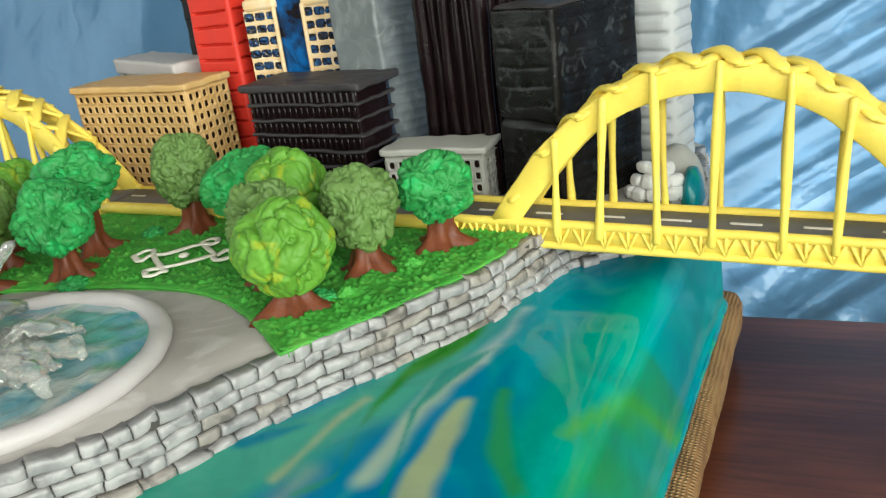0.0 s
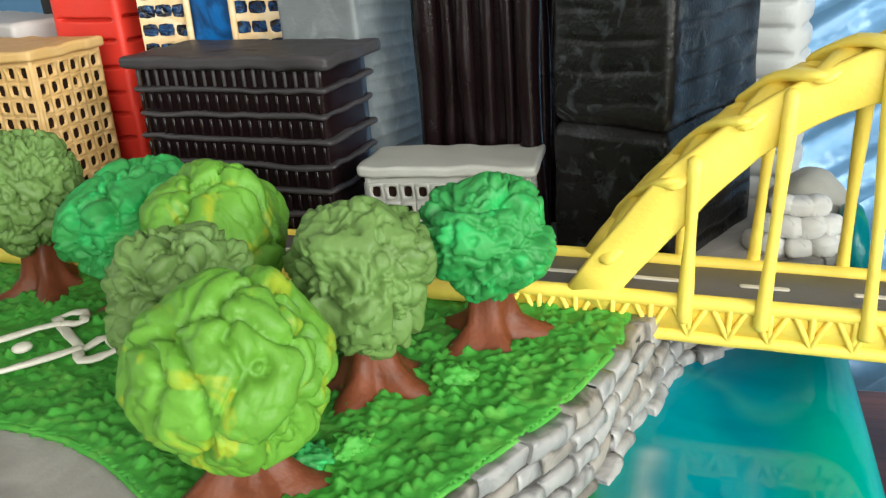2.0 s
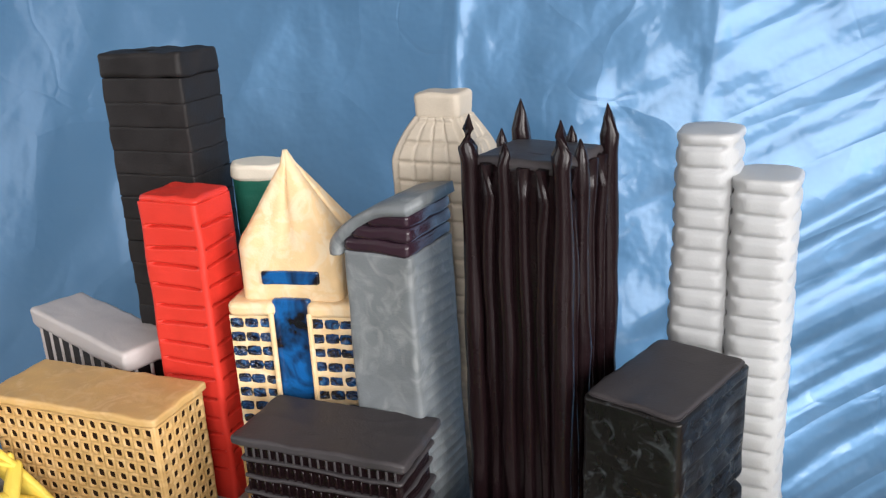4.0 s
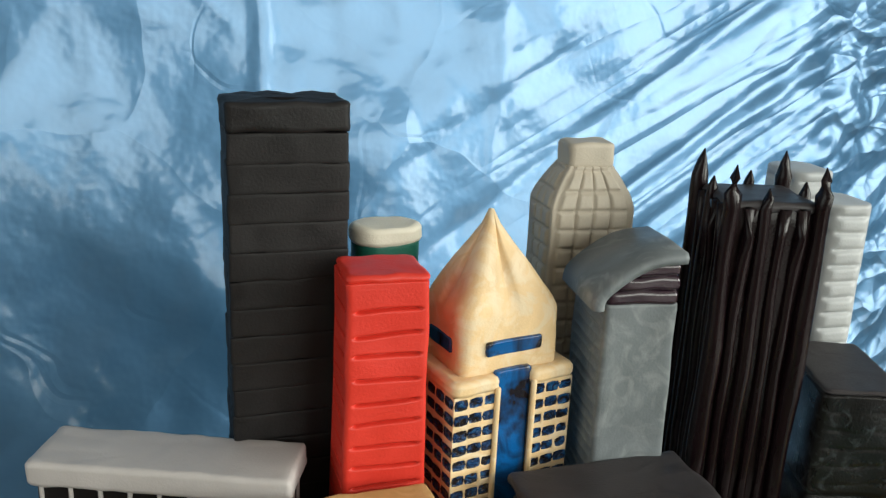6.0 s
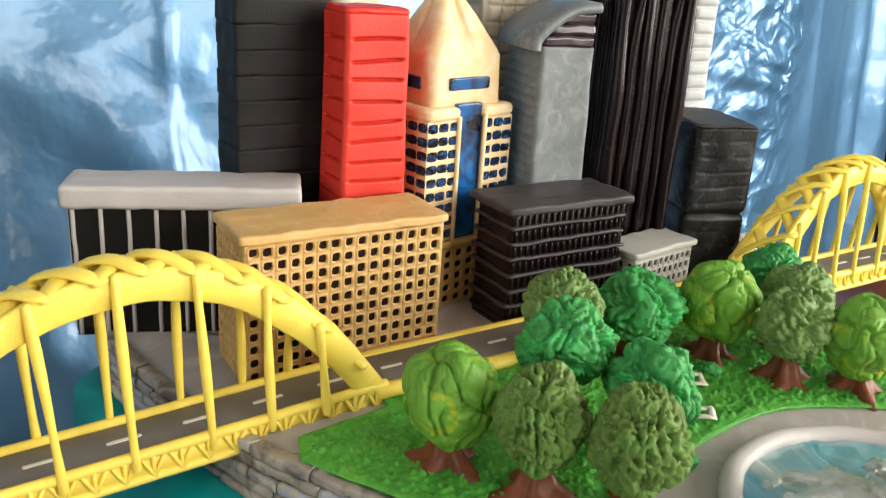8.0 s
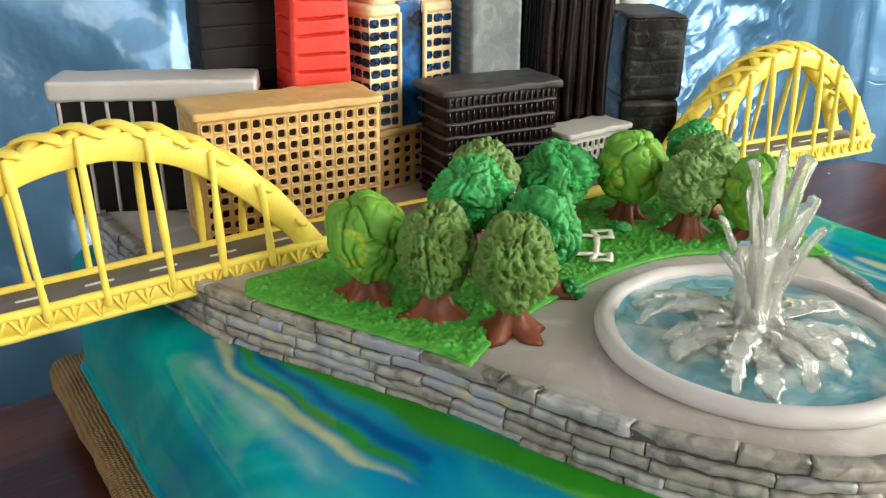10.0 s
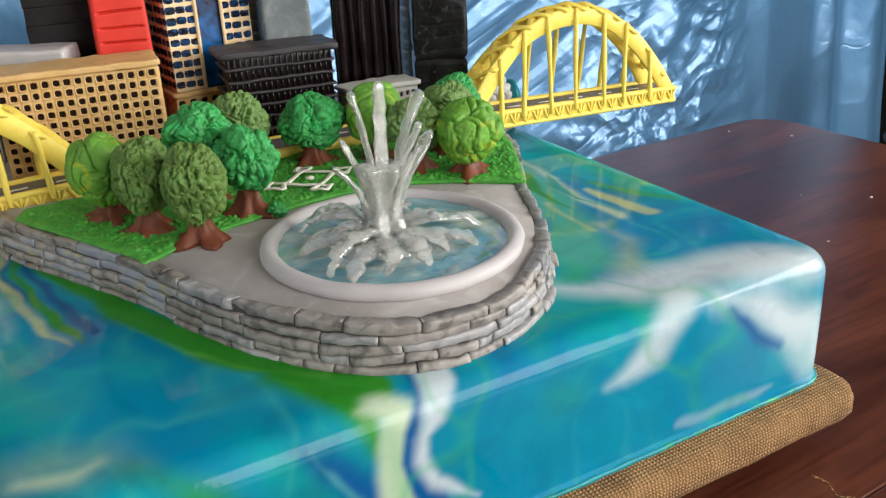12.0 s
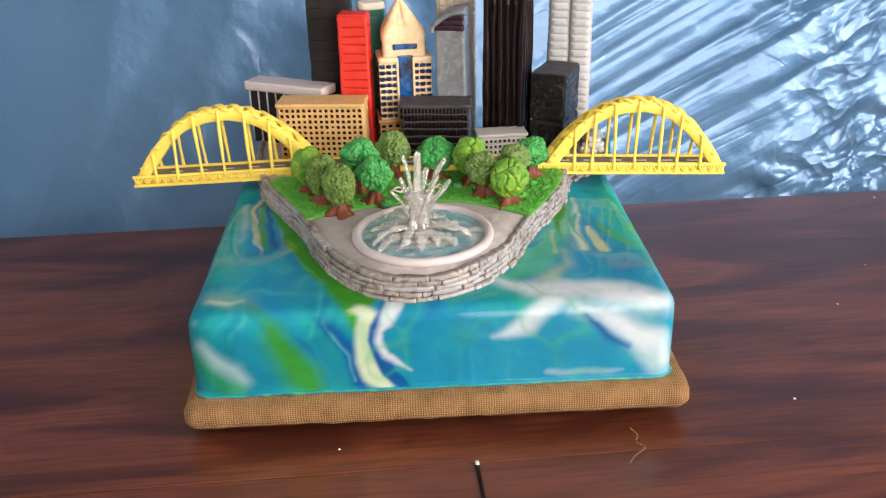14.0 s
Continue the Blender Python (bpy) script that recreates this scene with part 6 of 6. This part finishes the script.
    lw, ld = w + 0.004, d + 0.003
    add_block(bm, -lw / 2 + 0.0014, lw / 2 - 0.0014, -ld / 2 + 0.0014, ld / 2, -0.001, 0.032)
    part("base", bm, CREAM, b, smooth=False)
    for org, ux, ln, nc in (((-lw / 2, -ld / 2, 0), (1, 0, 0), lw, 8), ((lw / 2, -ld / 2, 0), (0, 1, 0), ld, 6), ((-lw / 2, ld / 2, 0), (0, -1, 0), ld, 6)):
        bm = bmesh.new()
        cs = pitted_wall(bm, org, ux, ln, 0.031, nc, 5, 0.62, 0.66, 0.0014, 7.0)
        wl = part("wall", bm, CREAM, b)
        place_panes(HOLE, cs, ux, wl)
    part("ledge", slab(lw + 0.003, ld + 0.003, 0.031, 0.0350, 0.002, 0.0014, 10, 3, 0.0008, 13), CREAM, b)


pyramid_tower()


def curved_tower():
    b = thing("tower", at(0.0576, 0.3435, -15.4), "blue-grey tower with fluted sides and a curved plum-edged roof", "tower", "city buildings")
    w, d, h = 0.0315, 0.0370, 0.1330

    def push(k, u, z):
        if k in (1, 3) and 0.08 < u < 0.97:
            return -0.0008 * abs(math.sin(z * math.pi / 0.0050 + u * 1.2)) ** 0.5 + 0.0004
        if k == 0:
            return -0.0006 * math.sin(u * math.pi)
        return 0.0

    def size(z):
        t = z / h
        return 1.0 + 0.10 * (1 - t) ** 2, 1.0 + 0.06 * (1 - t), 0.0015 * (1 - t), 0

    bm = bmesh.new()
    tower(bm, w, d, span(-0.001, h, 220), 0.0018, 16, 3, push, size)
    part("body", wobble(bm, 0.0006, 50, 4), STEEL, b)
    # plum-coloured storeys under the vault, stepped up towards the east
    for i in range(3):
        ww = w * (0.99, 0.86, 0.62)[i]
        part("plum_storey", slab(ww, d * 0.99, h + 0.0004 + i * 0.0058, h + 0.0066 + i * 0.0058, 0.002, 0.0018, 8, 3, 0.0008, i * 5), PURPLE, b, at=Matrix.Translation((w / 2 - ww / 2 - 0.0002, 0, 0)))
    bm = bmesh.new()
    rings = []
    arc = [(-w / 2 - 0.0016, h - 0.001), (-w / 2 - 0.0010, h + 0.0035), (-w / 2 + 0.003, h + 0.0078), (-w / 2 + 0.010, h + 0.0128), (-w / 2 + 0.020, h + 0.0172), (w / 2 + 0.001, h + 0.0190)]
    arc = curve_points([(x, 0, z) for x, z in arc], 5)
    for i, p in enumerate(arc):
        q = arc[min(i + 1, len(arc) - 1)] - arc[max(0, i - 1)]
        nrm = Vector((-q.z, 0, q.x)).normalized()
        ring = []
        for y, t in ((-d / 2 - 0.0012, -0.0004), (-d / 2 - 0.0020, 0.0022), (-d / 2 - 0.0008, 0.0042), (0, 0.0046), (d / 2 + 0.0008, 0.0042), (d / 2 + 0.0012, -0.0004)):
            ring.append(p + nrm * t + Vector((0, y, 0)))
        rings.append(ring)
    loft(bm, rings)
    part("roof", wobble(bm, 0.0005, 70, 8), STEEL, b)


curved_tower()


def block_tower():
    """Beige tower of pillow-like blocks with a stepped crown."""
    b = thing("tower", at(0.0680, 0.3945, -13), "pale beige tower of pillow-shaped blocks with a stepped crown", "tower", "city buildings")
    ch = 0.0088

    def pillow(cols):
        def push(k, u, z):
            n = cols if k in (0, 2) else max(2, cols - 1)
            fu = abs(((u * n) % 1.0) - 0.5) * 2
            fz = abs(((z / ch) % 1.0) - 0.5) * 2
            return 0.0004 - 0.0024 * max(fu ** 9, fz ** 7)
        return push

    def size(z):
        if z < 0.158:
            return 1, 1, 0, 0
        t = min(1.0, (z - 0.158) / 0.019)
        return 1 - 0.42 * t ** 1.5, 1 - 0.38 * t ** 1.5, 0, 0

    bm = bmesh.new()
    tower(bm, 0.0420, 0.0320, span(-0.001, 0.1770, 240), 0.004, 48, 3, pillow(4), size)
    part("body", wobble(bm, 0.0005, 60, 1), TAUPE, b)
    part("crown_block", slab(0.0225, 0.0175, 0.1765, 0.1885, 0.003, 0.0016, 6, 4, 0.0008, 2), TAUPE, b)


block_tower()


def spired_tower():
    b = thing("tower", at(0.1174, 0.3350, -23), "glossy black fluted tower ringed with pointed spires", "tower", "city buildings")
    s, h = 0.0385, 0.1715
    bm = bmesh.new()
    tower(bm, s - 0.001, s - 0.001, span(-0.001, h, 20), 0.002, 6, 2)
    part("core", bm, BLACK, b)
    n = 5
    for k in range(4):
        tx, ty = NORMAL[(k + 1) % 4]
        for i in range(n):
            u = (i / n - 0.5) * s
            big = i == 0
            x, y = NORMAL[k][0] * s / 2 + tx * u, NORMAL[k][1] * s / 2 + ty * u
            q = 0.2 * noise.noise(Vector((k * 3, i * 1.7, 0)))
            mid = i == 2
            top = h + (0.0180 if big else (0.0085 if mid else -0.0010 + 0.002 * q))
            r = 0.0040 if big else ((0.0030 if mid else 0.0024) + 0.0008 * q)
            zs = span(0, h, 14)
            pts = [(x + 0.0012 * noise.noise(Vector((i + 0.3, k, z * 26))), y + 0.0012 * noise.noise(Vector((k, i + 0.6, z * 26 + 7))), z) for z in zs]
            rad = [r * (1 + 0.3 * noise.noise(Vector((i * 2.3 + 0.4, k + 0.2, z * 45)))) for z in zs]
            if big:
                pts += [(x * 1.01, y * 1.01, h + 0.006), (x, y, h + 0.0125), (x * 0.98, y * 0.98, top)]
                rad += [r * 0.95, r * 0.55, 0.0002]
            else:
                pts += [(x * 0.99, y * 0.99, (h + top) / 2), (x * 0.98, y * 0.98, top)]
                rad += [r * 0.7, 0.0004]
            part("spire" if big else "flute", tube(bmesh.new(), pts, rad, 9), BLACK, b)
    part("roof", slab(s - 0.0005, s - 0.0005, h - 0.003, h + 0.0028, 0.003, 0.0022, 8, 4, 0.0008, 4), SLATE, b)


spired_tower()


def stepped_block():
    b = thing("office_block", at(0.1666, 0.3150, -29), "dark charcoal block set back above a lower storey", "building", "city buildings")
    w, d = 0.0375, 0.0595

    def push(k, u, z):
        if k in (0, 1) and 0.05 < u < 0.95:
            if k == 1:
                return -0.0008 * abs(math.sin(z * math.pi / 0.0082 + 0.25 * math.sin(u * 4))) ** 12 - 0.0003 * abs(math.sin(u * 28)) ** 6
            return -0.0004 * max(0.0, 0.4 + noise.noise(Vector((u * 3, 2.0, z * 40)))) * abs(math.sin(z * math.pi / 0.0088 + 0.3 * math.sin(u * 5))) ** 14
        return 0.0

    bm = bmesh.new()
    def shoulder(z):
        q = max(0.0, 1 - abs(z - 0.0408) / 0.0042)
        return 1 - 0.10 * q ** 2, 1 - 0.07 * q ** 2, 0, 0

    tower(bm, w + 0.001, d, span(-0.001, 0.0404, 64), 0.002, 12, 3, push, shoulder)
    part("lower_storey", wobble(bm, 0.0009, 60, 3), SMEARED, b)
    bm = bmesh.new()
    tower(bm, w + 0.0008, d, span(0.0412, 0.0905, 112), 0.0025, 12, 3, push, shoulder)
    part("upper_storey", wobble(bm, 0.0009, 60, 8), SMEARED, b)
    part("roof", slab(w - 0.0005, d - 0.0015, 0.0905, 0.0930, 0.003, 0.0014, 10, 4, 0.0006, 6), SLATE, b)


stepped_block()


def twin_tower():
    b = thing("tower", at(0.1930, 0.3660, -14), "pale grey twin tower of puffed ribbed storeys", "tower", "city buildings")
    ch = 0.0085

    def push(k, u, z):
        f = abs(((z / ch) % 1.0) - 0.5) * 2
        v = abs(u - 0.5) * 2
        return 0.0014 - 0.0024 * f ** 4 - 0.0006 * v ** 6

    for name, x, y, h in (("west_half", -0.0115, 0.0015, 0.1735), ("east_half", 0.0115, -0.0015, 0.1575)):
        bm = bmesh.new()
        tower(bm, 0.0235, 0.0270, span(-0.001, h, 200), 0.004, 10, 4, push, lambda z: (1.05 - 0.10 * z / 0.17, 1, 0.0, 0.0), 0.0016)
        part(name, wobble(bm, 0.0006, 50, x * 100), WHITE, b, at=Matrix.Translation((x, y, 0)))


twin_tower()
